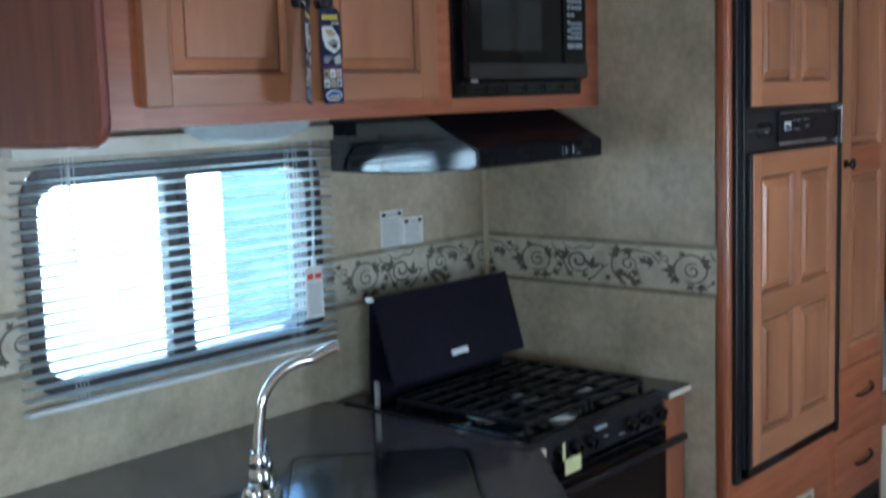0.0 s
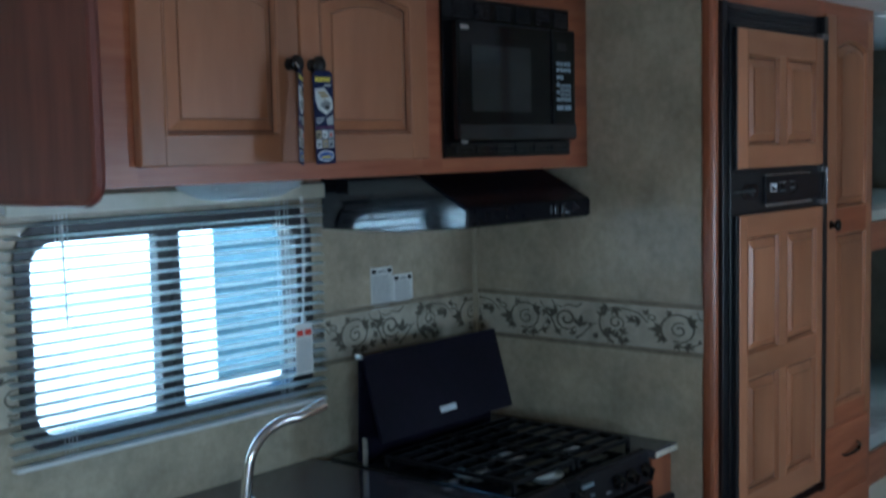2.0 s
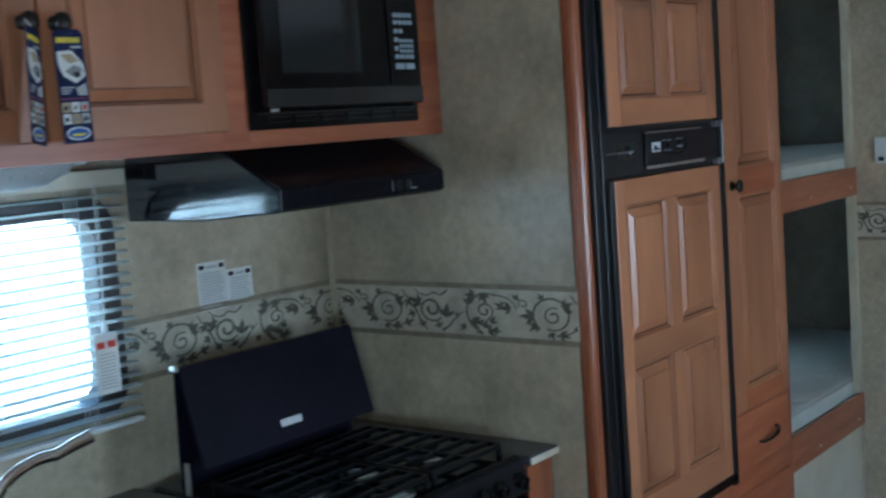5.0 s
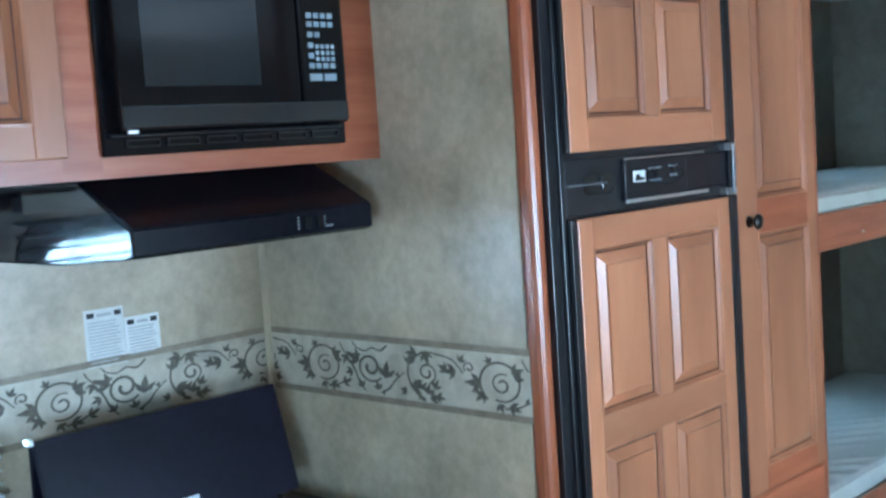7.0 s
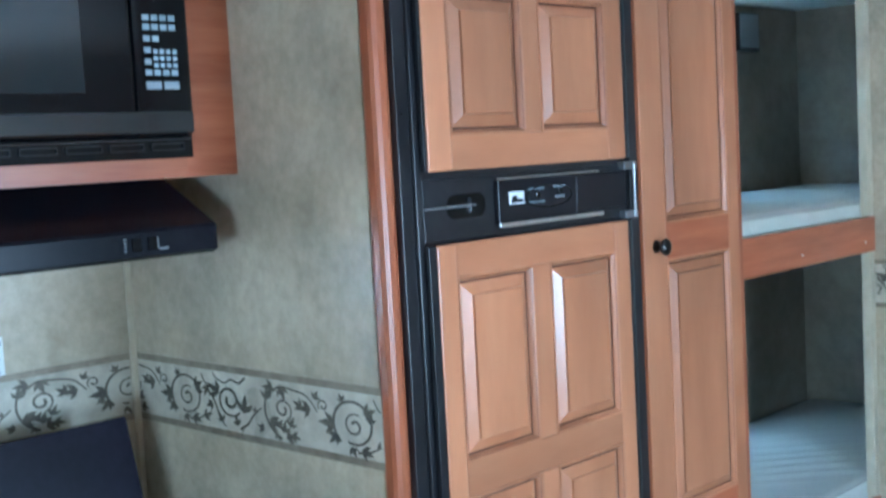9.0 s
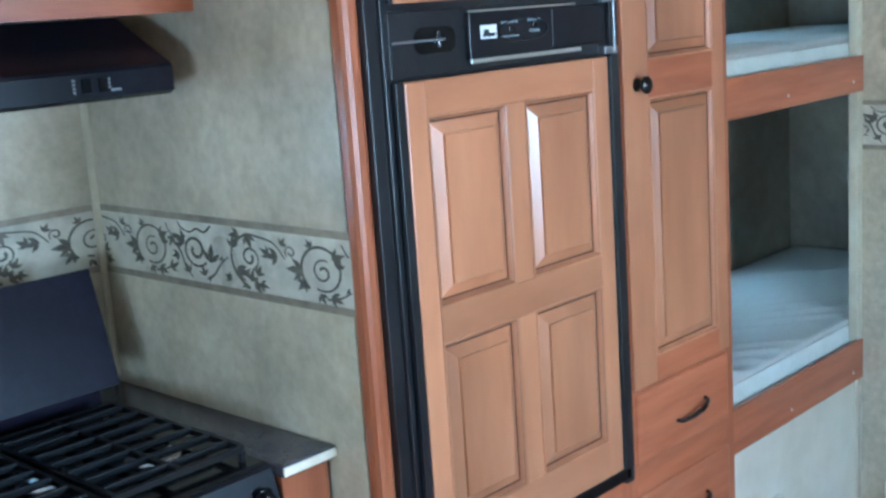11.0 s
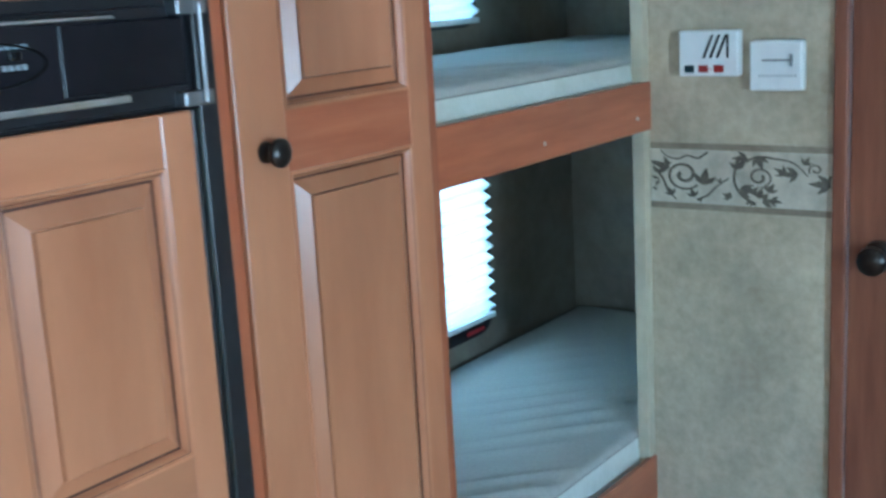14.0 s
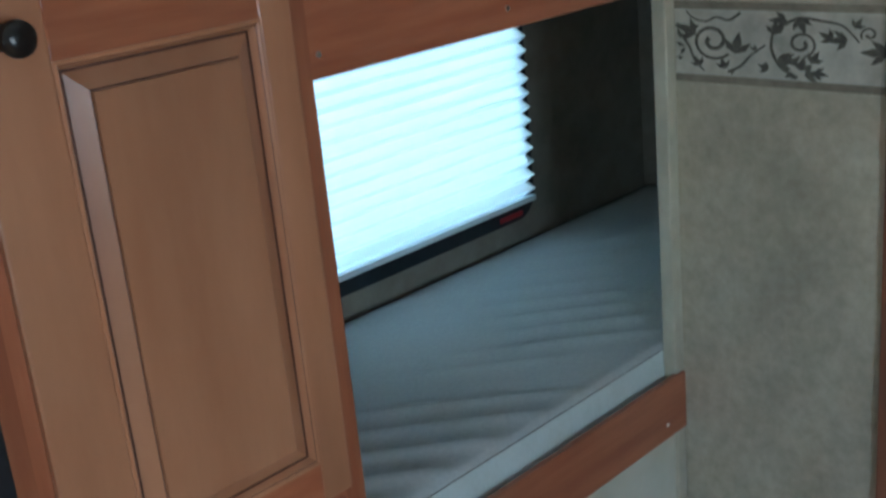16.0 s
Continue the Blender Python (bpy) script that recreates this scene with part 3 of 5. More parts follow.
pieces("vent_slot", "black_satin", pw, *[(0.77, 1.04, WDY - 0.003, WDY + 0.001, 0.156 + 0.0215 * i, 0.168 + 0.0215 * i) for i in range(9)], bevel=0.001)

# ---- bunks ----
def bunk(z_board0, z_board1, z_top, name_label):
    b = thing("bunk_bed", (1.5, BUNK_Y, z_board0), "built-in bunk platform with a cherry-print front board", "bunk", "bunks in the alcove")
    part("front_board", boxes((WR + 0.001, 1.995, BUNK_Y - 0.014, BUNK_Y - 0.0005, z_board0, z_board1), bevel=0.002), "frame_wood_x", b)
    part("platform", boxes((WR + 0.001, BUNK_X - 0.001, BUNK_Y + 0.021, -0.001, z_board0 + 0.02, z_board0 + 0.04)), "bunk_paper_shaded", b)
    for x in (1.20, 1.56, 1.93):
        part("screw", turned(nb(), (x, BUNK_Y - 0.014, z_board0 + 0.03), "y", [(0.004, 0.0), (0.0035, -0.0015), (0.001, -0.002)], 8), "alu", b)
    # mattress with a wrinkled top
    mt = thing("mattress", (1.5, -0.33, z_board0 + 0.04), name_label, "mattress", "bunk mattresses")
    x0, x1, y0, y1, z0 = WR + 0.006, BUNK_X - 0.012, BUNK_Y + 0.006 + 0.016, -0.018, z_board0 + 0.041
    nx, ny = 170, 110
    bm = nb()
    top = []
    for i in range(nx + 1):
        row = []
        for j in range(ny + 1):
            u, v = i / nx, j / ny
            x, y = x0 + u * (x1 - x0), y0 + v * (y1 - y0)
            e = min(u, 1 - u) * (x1 - x0), min(v, 1 - v) * (y1 - y0)
            r = 0.03
            drop = sum((r - math.sqrt(max(r * r - (r - d) ** 2, 0))) if d < r else 0 for d in e)
            front = max(0.0, 1 - v * 1.25)
            sway = 0.9 * noise.noise((x * 1.1, y * 1.2, z0)) + 0.25 * noise.noise((x * 3, y * 3, z0))
            along = (x + 1.1 * y) / 1.49
            crease = (0.5 + 0.5 * math.sin(2 * math.pi * along / 0.080 + 6.0 * sway)) ** 2.4
            fade = max(0.0, min(1.0, 0.40 + 1.9 * noise.noise((along * 6, (x - y) * 1.6, 5 + z0))))
            wr = 0.0125 * crease * (0.05 + front) * fade
            fan = (0.5 + 0.5 * math.sin(9 * math.atan2(y - 0.1, x - 2.9) + 2 * sway)) ** 4
            wr += 0.006 * fan * v * max(0.0, 0.3 + noise.noise((x * 2, y * 2, 9 + z0))) + 0.005 * noise.noise((x * 3, y * 3, z0))
            row.append(bm.verts.new((x, y, z_top - 0.5 * drop + wr * min(1, min(e) * 30))))
        top.append(row)
    for i in range(nx):
        for j in range(ny):
            bm.faces.new((top[i][j], top[i + 1][j], top[i + 1][j + 1], top[i][j + 1]))
    part("top_cover", bm, "fabric", mt, "grey ticking with creases", smooth=True)
    bm = nb()
    ring = [(i, 0) for i in range(nx + 1)] + [(nx, j) for j in range(1, ny + 1)] + [(i, ny) for i in range(nx - 1, -1, -1)] + [(0, j) for j in range(ny - 1, 0, -1)]
    # the sides hang from the rim of the top
    rows = []
    for k in range(4):
        rows.append([])
        for i, j in ring:
            u, v = i / nx, j / ny
            x, y = x0 + u * (x1 - x0), y0 + v * (y1 - y0)
            bulge = 0.006 * math.sin(math.pi * k / 3)
            zt = z_top - 0.017
            nxv = (-1 if i == 0 else 1 if i == nx else 0)
            nyv = (-1 if j == 0 else 1 if j == ny else 0)
            rows[-1].append(bm.verts.new((x + nxv * bulge, y + nyv * bulge, zt + (z0 - zt) * k / 3)))
    n = len(ring)
    for a, b2 in zip(rows, rows[1:]):
        for k in range(n):
            bm.faces.new((a[k], a[(k + 1) % n], b2[(k + 1) % n], b2[k]))
    part("side_band", bm, "fabric_edge", mt, "cream mattress edge", smooth=True)


bunk(1.311, 1.410, 1.462, "thin grey mattress with a cream edge on the upper bunk")
bunk(0.482, 0.597, 0.655, "thin grey creased mattress with a cream edge on the lower bunk")
ring_v = thing("floor_vent", (1.50, BUNK_Y, 0.245), "round white vent with a dark centre in the cream panel", "vent")
part("collar", turned(nb(), (1.50, BUNK_Y, 0.245), "y", [(0.048, 0.0), (0.047, -0.006), (0.040, -0.009), (0.030, -0.006), (0.029, 0.0)], 28), "trim_beige", ring_v, smooth=True)
part("plug", turned(nb(), (1.50, BUNK_Y, 0.245), "y", [(0.028, -0.001), (0.027, -0.010), (0.015, -0.012)], 24), "black", ring_v, "dark round plug", smooth=True)


def bunk_window(x0, x1, z0, z1, drop, name, lip=0.045):
    """A window with a rounded black frame and a pleated shade that ends drop above the sill."""
    w = tagged(_at(new(name), (x0, 0, z0)), "dark-framed bunk window behind a drawn white pleated shade", "window", kind="structure")
    part("window_frame", ring_frame(nb(), "y", rrect(x0 - 0.006, x1 + 0.006, z0 - lip, z1 + 0.02, 0.06), rrect(x0 + 0.03, x1 - 0.03, z0 - 0.006, z1 - 0.02, 0.045), -0.008, 0.0), "black", w)
    part("pane", boxes((x0 + 0.002, x1 - 0.002, 0.03, 0.034, z0 + 0.002, z1 - 0.002)), "pane", w).visible_shadow = False
    if lip > 0.03:
        part("latch", boxes((x1 - 0.125, x1 - 0.045, -0.014, -0.0075, z0 - 0.034, z0 - 0.022), bevel=0.002), "dark_red", w, "dark red window latch")
    s = thing("pleated_shade", ((x0 + x1) / 2, -0.02, z0), "white pleated window shade drawn down and backlit", "shade", "pleated shades")
    bm = nb()
    n = int((z1 - z0 - drop) / 0.031)
    rows = []
    for i in range(2 * n + 1):
        z = z1 + 0.02 - i * (z1 + 0.02 - z0 - drop) / (2 * n)
        y = -0.013 - (0.019 if i % 2 else 0.0)
        xe = x1 - (0.012 if i % 2 else 0.020)
        rows.append([bm.verts.new((x0 - 0.02, y, z)), bm.verts.new(((x0 + x1) / 2, y, z)), bm.verts.new((xe, y, z))])
    for a, b in zip(rows, rows[1:]):
        for k in range(2):
            bm.faces.new((a[k], a[k + 1], b[k + 1], b[k]))
    part("cloth", bm, "shade_cloth", s)
    part("bottom_rail", boxes((x0 - 0.02, x1 - 0.012, -0.03, -0.012, z0 + drop - 0.014, z0 + drop), bevel=0.002), "white", s)


bunk_window(*BW1[:2], BW1[2], BW1[3], 0.012, "window_2")
bunk_window(*BW2[:2], BW2[2], BW2[3], 0.012, "window_3", 0.012)

# ---- kitchen window, blind and lamp ----
kx0, kx1, kz0, kz1 = KW
win = tagged(_at(new("window_1"), (kx0, 0, kz0)), "dark bronze framed sliding kitchen window with rounded corners", "window", kind="structure")
part("window_frame", ring_frame(nb(), "y", rrect(kx0 - 0.018, kx1 + 0.022, kz0 - 0.02, kz1 + 0.022, 0.075), rrect(kx0 + 0.016, kx1 - 0.030, kz0 + 0.014, kz1 - 0.022, 0.055), -0.007, 0.0), "window_metal", win)
part("liner", ring_frame(nb(), "y", rrect(kx0 + 0.001, kx1 - 0.001, kz0 + 0.001, kz1 - 0.001, 0.06), rrect(kx0 + 0.016, kx1 - 0.030, kz0 + 0.014, kz1 - 0.022, 0.055), 0.0005, 0.05), "window_metal", win)
part("mullion", boxes((-1.119, -1.088, 0.004, 0.04, kz0 + 0.014, kz1 - 0.022), bevel=0.003), "window_metal", win)
part("mullion", boxes((-1.080, -1.052, 0.012, 0.046, kz0 + 0.014, kz1 - 0.022), bevel=0.003), "window_metal", win)
for a, b, y in ((kx0 + 0.014, -1.10, 0.02), (-1.07, kx1 - 0.028, 0.03)):
    part("pane", boxes((a, b, y, y + 0.003, kz0 + 0.012, kz1 - 0.02)), "pane", win).visible_shadow = False

blind = thing("venetian_blind", (-1.08, -0.03, 1.08), "white aluminium venetian blind lowered with open slats", "blind")
part("valance", boxes((-1.512, -0.657, -0.056, -0.050, 1.583, 1.618), bevel=0.0015), "valance", blind, "cream valance strip")
part("head_rail", boxes((-1.510, -0.660, -0.049, -0.012, 1.588, 1.615)), "white", blind)
part("bottom_rail", boxes((-1.508, -0.655, -0.043, -0.018, 1.073, 1.083), bevel=0.003), "white", blind)
bm = nb()
n = 6
prof = [(-0.0435 + 0.025 * i / n, 0.0022 * math.sin(math.pi * i / n) + 0.0034 * (i / n) - 0.0010) for i in range(n + 1)]
lo = [(u, v - 0.0006) for u, v in reversed(prof)]
loft(bm, "x", [(prof + lo, -1.512), (prof + lo, -0.655)])
first = part("slat", bm, "slat", blind)
first.location = (0, 0, 0)
first.location.z = 1.103
for i in range(1, 20):
    s = new("slat", first.data)
    s.parent = blind
    s.location = (0, 0, 1.103 + 0.0242 * i + 0.0006 * random.uniform(-1, 1))
    s.rotation_euler = (0, radians(random.uniform(-0.12, 0.12)), 0)
first.location.z = 1.103
for x in (-1.385, -1.375, -0.785, -0.775):
    part("ladder_cord", tube(nb(), [(x, -0.046, 1.08), (x, -0.046, 1.59)], 0.0008, 5), "white", blind)
    part("ladder_cord", tube(nb(), [(x, -0.017, 1.08), (x, -0.017, 1.59)], 0.0008, 5), "white", blind)
part("tilt_wand", tube(nb(), [(-1.398, -0.062, 1.57), (-1.400, -0.066, 1.52), (-1.396, -0.066, 1.36)], 0.0022, 6), "white", blind)
for dx in (0.0, 0.006):
    part("pull_cord", tube(nb(), [(-0.742 + dx, -0.058, 1.59), (-0.748 + dx, -0.066, 1.45), (-0.755 + dx * 0.5, -0.068, 1.312)], 0.0011, 5), "white", blind)
part("tassel", turned(nb(), (-0.754, -0.068, 1.285), "z", [(0.007, 0.0), (0.006, 0.012), (0.002, 0.028)], 10), "white", blind, smooth=True)
wt = thing("warning_tag", (-0.755, -0.066, 1.155), "white hanging warning tag with red blocks on the blind cord", "tag")
part("card", boxes((-0.785, -0.728, -0.0715, -0.0705, 1.157, 1.282)), "sticker", wt)
part("red_block", boxes((-0.780, -0.760, -0.0722, -0.0716, 1.252, 1.266)), "red", wt)
part("red_block", boxes((-0.754, -0.733, -0.0722, -0.0716, 1.252, 1.266)), "red", wt)
part("print", boxes(*[(-0.778, -0.736, -0.0721, -0.0716, 1.168 + 0.007 * i, 1.1705 + 0.007 * i) for i in range(11)]), "pale_ink", wt)

lamp = thing("under_cabinet_light", (-1.05, -0.2, 1.652), "clear ribbed plastic lamp under the overhead cabinet, unlit", "lamp")
part("base", boxes((-1.20, -0.90, -0.275, -0.125, 1.636, 1.652), bevel=0.004), "white", lamp)
bm = nb()
loft(bm, "z", [(rrect(-1.195, -0.905, -0.27, -0.13, 0.04), 1.6355), (rrect(-1.185, -0.915, -0.262, -0.138, 0.045), 1.622), (rrect(-1.15, -0.95, -0.24, -0.16, 0.035), 1.602), (rrect(-1.10, -1.0, -0.215, -0.185, 0.012), 1.596)])
lens = part("lens", bm, "lens", lamp, "clear patterned lens", smooth=True)
for i in range(9):
    x = -1.165 + 0.029 * i
    drop = 0.0055 * abs(i - 4) ** 1.3
    part("rib", tube(nb(), [(x, -0.264, 1.624), (x, -0.240, 1.605 + 0.4 * drop), (x, -0.200, 1.597 + 0.7 * drop), (x, -0.160, 1.605 + 0.4 * drop), (x, -0.136, 1.624)], 0.0022, 6), "lens", lens, smooth=True)

# ---- stickers ----
def sheet(name, label, cat, x0, x1, z0, z1, y):
    st = thing(name, ((x0 + x1) / 2, y, z0), label, cat, "warning stickers on the wall")
    part("paper", boxes((x0, x1, y - 0.0012, y - 0.0002, z0, z1)), "sticker", st)
    pieces("header", "black", st, *((x0 + 0.006, x0 + 0.022, y - 0.0017, y - 0.0013, z1 - 0.016, z1 - 0.006), (x1 - 0.02, x1 - 0.005, y - 0.0017, y - 0.0013, z1 - 0.016, z1 - 0.006)))
    bars = [(x0 + 0.007, x1 - random.uniform(0.006, 0.02), y - 0.0017, y - 0.0013, z, z + 0.0026) for z in np.arange(z0 + 0.008, z1 - 0.022, 0.0065)]
    part("print", boxes((x0 + 0.028, x1 - 0.026, y - 0.0017, y - 0.0013, z1 - 0.015, z1 - 0.009), *bars), "pale_ink", st)


sheet("warning_sticker", "white printed warning sticker on the wallpaper under the hood", "sticker", -0.445, -0.358, 1.270, 1.383, 0.0)
sheet("warning_sticker", "smaller white printed warning sticker on the wallpaper", "sticker", -0.357, -0.277, 1.274, 1.358, 0.0)

# ---- range hood ----
hood = thing("range_hood", (-0.36, -0.24, 1.498), "black glossy range hood under the microwave cabinet", "range hood")
prof = [(-0.001, 1.500), (-0.25, 1.499), (-0.460, 1.512), (-0.474, 1.518), (-0.4745, 1.556), (-0.470, 1.562), (-0.335, 1.632), (-0.325, 1.6385), (-0.001, 1.6385)]
bm = nb()
loft(bm, "x", [([(u + 0.003, v) for u, v in prof], -0.615), (prof, -0.612), (prof, -0.108), ([(u + 0.003, v) for u, v in prof], -0.105)])
body = part("body", bm, "hood_black", hood)
side = [(-0.004, 1.504), (-0.25, 1.503), (-0.456, 1.516), (-0.469, 1.521), (-0.469, 1.553), (-0.333, 1.629), (-0.324, 1.635), (-0.004, 1.635)]
bm = nb()
loft(bm, "x", [(side, -0.617), (side, -0.614)])
part("side_panel", bm, "hood_side", hood, "glossy black side of the hood")
for x in (-0.272, -0.243):
    part("switch", boxes((x, x + 0.016, -0.4785, -0.474, 1.527, 1.549), bevel=0.0015), "black_gloss", hood)
part("lettering", boxes(*[(-0.286, -0.282, -0.4752, -0.4746, 1.528 + 0.006 * i, 1.531 + 0.006 * i) for i in range(4)], *[(-0.226, -0.222, -0.4752, -0.4746, 1.532 + 0.006 * i, 1.535 + 0.006 * i) for i in range(3)],
                        (-0.222, -0.204, -0.4752, -0.4746, 1.527, 1.530)), "ink", hood)

# ---- microwave ----
mw = thing("microwave", (-0.36, CY, 1.676), "black built-in microwave with a vented trim kit", "microwave")
MY = -0.408
pieces("trim_frame", "black_gloss", mw, *((-0.612, -0.098, MY, CY - 0.001, 1.674, 1.712), (-0.612, -0.098, MY, CY - 0.001, 1.996, 2.048), (-0.612, -0.585, MY, CY - 0.001, 1.712, 1.996), (-0.112, -0.098, MY, CY - 0.001, 1.712, 1.996)), bevel=0.002)
part("case", boxes((-0.60, -0.112, CY - 0.001, -0.05, 1.69, 2.02)), "black", mw)
for k in range(6):
    for j in range(4):
        x = -0.575 + 0.082 * k
        part("louver", boxes((x, x + 0.056, MY - 0.004, MY + 0.001, 2.004 + 0.0095 * j, 2.009 + 0.0095 * j), bevel=0.001), "black_satin", mw)
for k in range(6):
    x = -0.572 + 0.078 * k
    part("vent_slot", ring_frame(nb(), "y", rrect(x, x + 0.064, 1.687, 1.700, 0.003, 3), rrect(x + 0.002, x + 0.062, 1.689, 1.6975, 0.002, 3), MY - 0.003, MY + 0.001), "chin_gloss", mw)
DYM = -0.438
door = part("door", boxes((-0.594, -0.222, DYM, MY + 0.004, 1.712, 1.992), bevel=0.006), "black_gloss", mw, "glossy black microwave door")
part("window", boxes((-0.546, -0.312, DYM - 0.0012, DYM + 0.002, 1.782, 1.936), bevel=0.0004), "smoked", door, "grey smoked window")
part("chin", boxes((-0.592, -0.115, DYM - 0.004, DYM + 0.004, 1.716, 1.752), bevel=0.003), "chin_gloss", door)
part("ledge", boxes((-0.600, -0.106, MY - 0.010, MY + 0.001, 1.7035, 1.7085), bevel=0.0018), "chin_gloss", mw)
part("badge", boxes((-0.585, -0.555, DYM - 0.002, DYM, 1.970, 1.980), bevel=0.0008), "alu", door)
part("door_catch", boxes((-0.585, -0.566, DYM - 0.003, DYM + 0.002, 1.708, 1.714), bevel=0.001), "alu", mw)
kz = lambda z: 1.788 + (z - 1.823) * 1.18
cp = part("control_panel", boxes((-0.219, -0.112, DYM, MY + 0.004, 1.712, 1.992), bevel=0.006), "black_gloss", mw)
part("display", boxes((-0.200, -0.155, DYM - 0.001, DYM + 0.001, 1.938, 1.958)), "smoked", cp)
for r, (z, cols) in enumerate(((1.918, 4), (1.905, 4), (1.889, 2), (1.873, 1), (1.857, 1), (1.842, 4))):
    for k in range(cols):
        part("button", boxes((-0.201 + 0.0165 * k, -0.188 + 0.0165 * k, DYM - 0.002, DYM, kz(z), kz(z) + 0.010), bevel=0.0012), "key_grey", cp)
for j in range(3):
    for k in range(4):
        part("button", boxes((-0.184 + 0.0122 * k, -0.175 + 0.0122 * k, DYM - 0.0018, DYM, kz(1.853 + 0.0095 * j), kz(1.853 + 0.0095 * j) + 0.008), bevel=0.001), "key_grey", cp)
for k in range(2):
    part("button", boxes((-0.201 + 0.034 * k, -0.172 + 0.034 * k, DYM - 0.002, DYM, kz(1.823), kz(1.823) + 0.013), bevel=0.002), "key_grey", cp)

# ---- brochures on the knobs ----
def brochure(x, y, turn, swing, label):
    t = thing("brochure", (x, y, 1.862), label, "brochure", "brochures hanging from the knobs")
    t.rotation_euler = (0, radians(swing), radians(turn))
    w = 0.032

    def flat(nm, pts, lift, mt):
        """A printed patch: a thin prism over an outline on the card's front."""
        bm = loft(nb(), "y", [(pts, -0.0008 - lift), (pts, -0.0006 - lift + 0.0005)])
        bmesh.ops.recalc_face_normals(bm, faces=bm.faces)
        me = bpy.data.meshes.new(nm)
        bm.to_mesh(me)
        bm.free()
        me.materials.append(M[mt])
        new(nm, me).parent = t

    def rect(u0, u1, v0, v1):
        return [(u0, v0), (u1, v0), (u1, v1), (u0, v1)]

    def oval(u, v, a, b):
        return [(u + a * math.cos(math.pi * i / 10), v + b * math.sin(math.pi * i / 10)) for i in range(20)]

    # the card bows a little and is clipped at its head
    outline = [(-w, -0.190), (w, -0.190), (w, -0.012), (w - 0.008, -0.004), (-w + 0.008, -0.004), (-w, -0.012)]
    flat("card", outline, 0.0, "blue")
    for i in range(8):
        flat("title", rect(-0.025 + 0.0063 * i, -0.0203 + 0.0063 * i, -0.026, -0.017), 0.0006, "yellow")
    flat("caption", rect(0.004, 0.027, -0.035, -0.031), 0.0006, "pale_ink")
    flat("picture", [(-0.027, -0.040), (0.004, -0.038), (0.027, -0.060), (0.029, -0.080), (0.008, -0.092), (-0.018, -0.080), (-0.027, -0.060)], 0.0006, "sticker")
    flat("drawing", [(-0.020, -0.045), (0.002, -0.044), (0.018, -0.056), (-0.004, -0.060)], 0.0011, "tan_ink")
    flat("drawing", [(-0.014, -0.072), (0.006, -0.062), (0.022, -0.068), (0.020, -0.075), (0.000, -0.080)], 0.0011, "ink")
    flat("drawing", oval(0.010, -0.078, 0.008, 0.005), 0.0015, "black")
    flat("picture", [(0.006, -0.100), (0.028, -0.092), (0.029, -0.112), (0.010, -0.112)], 0.0006, "pale_ink")
    for i in range(3):
        flat("caption", rect(-0.026, 0.002 - 0.006 * i, -0.100 - 0.0045 * i, -0.0975 - 0.0045 * i), 0.0006, "pale_ink")
    flat("stripe", rect(-w + 0.002, w - 0.002, -0.1185, -0.1155), 0.0006, "plum")
    for u0, v0, mt, mt2 in ((-0.029, -0.139, "tan_ink", "teal"), (-0.009, -0.139, "sticker", "ink"), (0.011, -0.139, "pale_ink", "red"), (-0.029, -0.158, "sticker", "teal"), (-0.009, -0.158, "tan_ink", "ink"), (0.011, -0.158, "pale_ink", "blue")):
        flat("picture", rect(u0, u0 + 0.017, v0, v0 + 0.0165), 0.0006, mt)
        flat("drawing", [(u0 + 0.003, v0 + 0.003), (u0 + 0.013, v0 + 0.005), (u0 + 0.010, v0 + 0.012), (u0 + 0.004, v0 + 0.010)], 0.0011, mt2)
    flat("badge", oval(0, -0.174, 0.026, 0.011), 0.0006, "print_white")
    flat("badge", oval(0, -0.174, 0.022, 0.0085), 0.0011, "badge_blue")
    flat("badge", rect(-0.014, 0.014, -0.178, -0.174), 0.0015, "yellow")
    me = bpy.data.meshes.new("loop")
    bm = tube(nb(), [(-0.006, 0.0, -0.012), (-0.004, 0.004, 0.002), (0.0, 0.010, 0.010), (0.004, 0.004, 0.002), (0.006, 0.0, -0.012)], 0.0012, 6)
    bm.to_mesh(me)
    bm.free()
    me.materials.append(M["white"])
    new("loop", me).parent = t


brochure(-1.036, CY - 0.048, 8, -1.5, "blue and white printed brochure hanging from a cabinet knob")
brochure(-1.108, CY - 0.062, 38, 7, "blue brochure turned edge-on, hanging from a cabinet knob")

sw = thing("switch_plate", (-1.556, -0.10, 1.73), "white switch plate on the dark cabinet end", "switch")
part("plate", boxes((-1.561, -1.5555, -0.100, -0.036, 1.695, 1.768), bevel=0.002), "white", sw)
part("rocker", boxes((-1.565, -1.561, -0.082, -0.054, 1.712, 1.750), bevel=0.001), "white", sw)

# ---- counter, sink and tap ----
TOP = 0.92
ctr = thing("countertop", (-1.2, -0.5, TOP - 0.035), "dark laminate countertop with an angled corner", "countertop")
poly = [(-0.668, -0.001), (-1.95, -0.001), (-1.95, -1.06), (-1.06, -1.06), (-0.672, -0.668), (-0.668, -0.655)]
ins = lambda d: [(x + (-d if x > -0.7 else d if x < -1.9 else 0), y + (d if y < -0.6 else 0)) for x, y in poly]
bm = nb()
loft(bm, "z", [(ins(0.003), TOP - 0.036), (poly, TOP - 0.033), (poly, TOP - 0.003), (ins(0.003), TOP)])
part("slab", bm, "counter", ctr)
part("edge_chip", boxes((-0.686, -0.672, -0.688, -0.676, TOP - 0.022, TOP - 0.004), bevel=0.002), "counter_edge", ctr, "bare pale corner of the edging")
bc = thing("base_cabinet", (-1.2, -0.5, FLOOR), "cherry-print base cabinet under the counter", "cabinet")
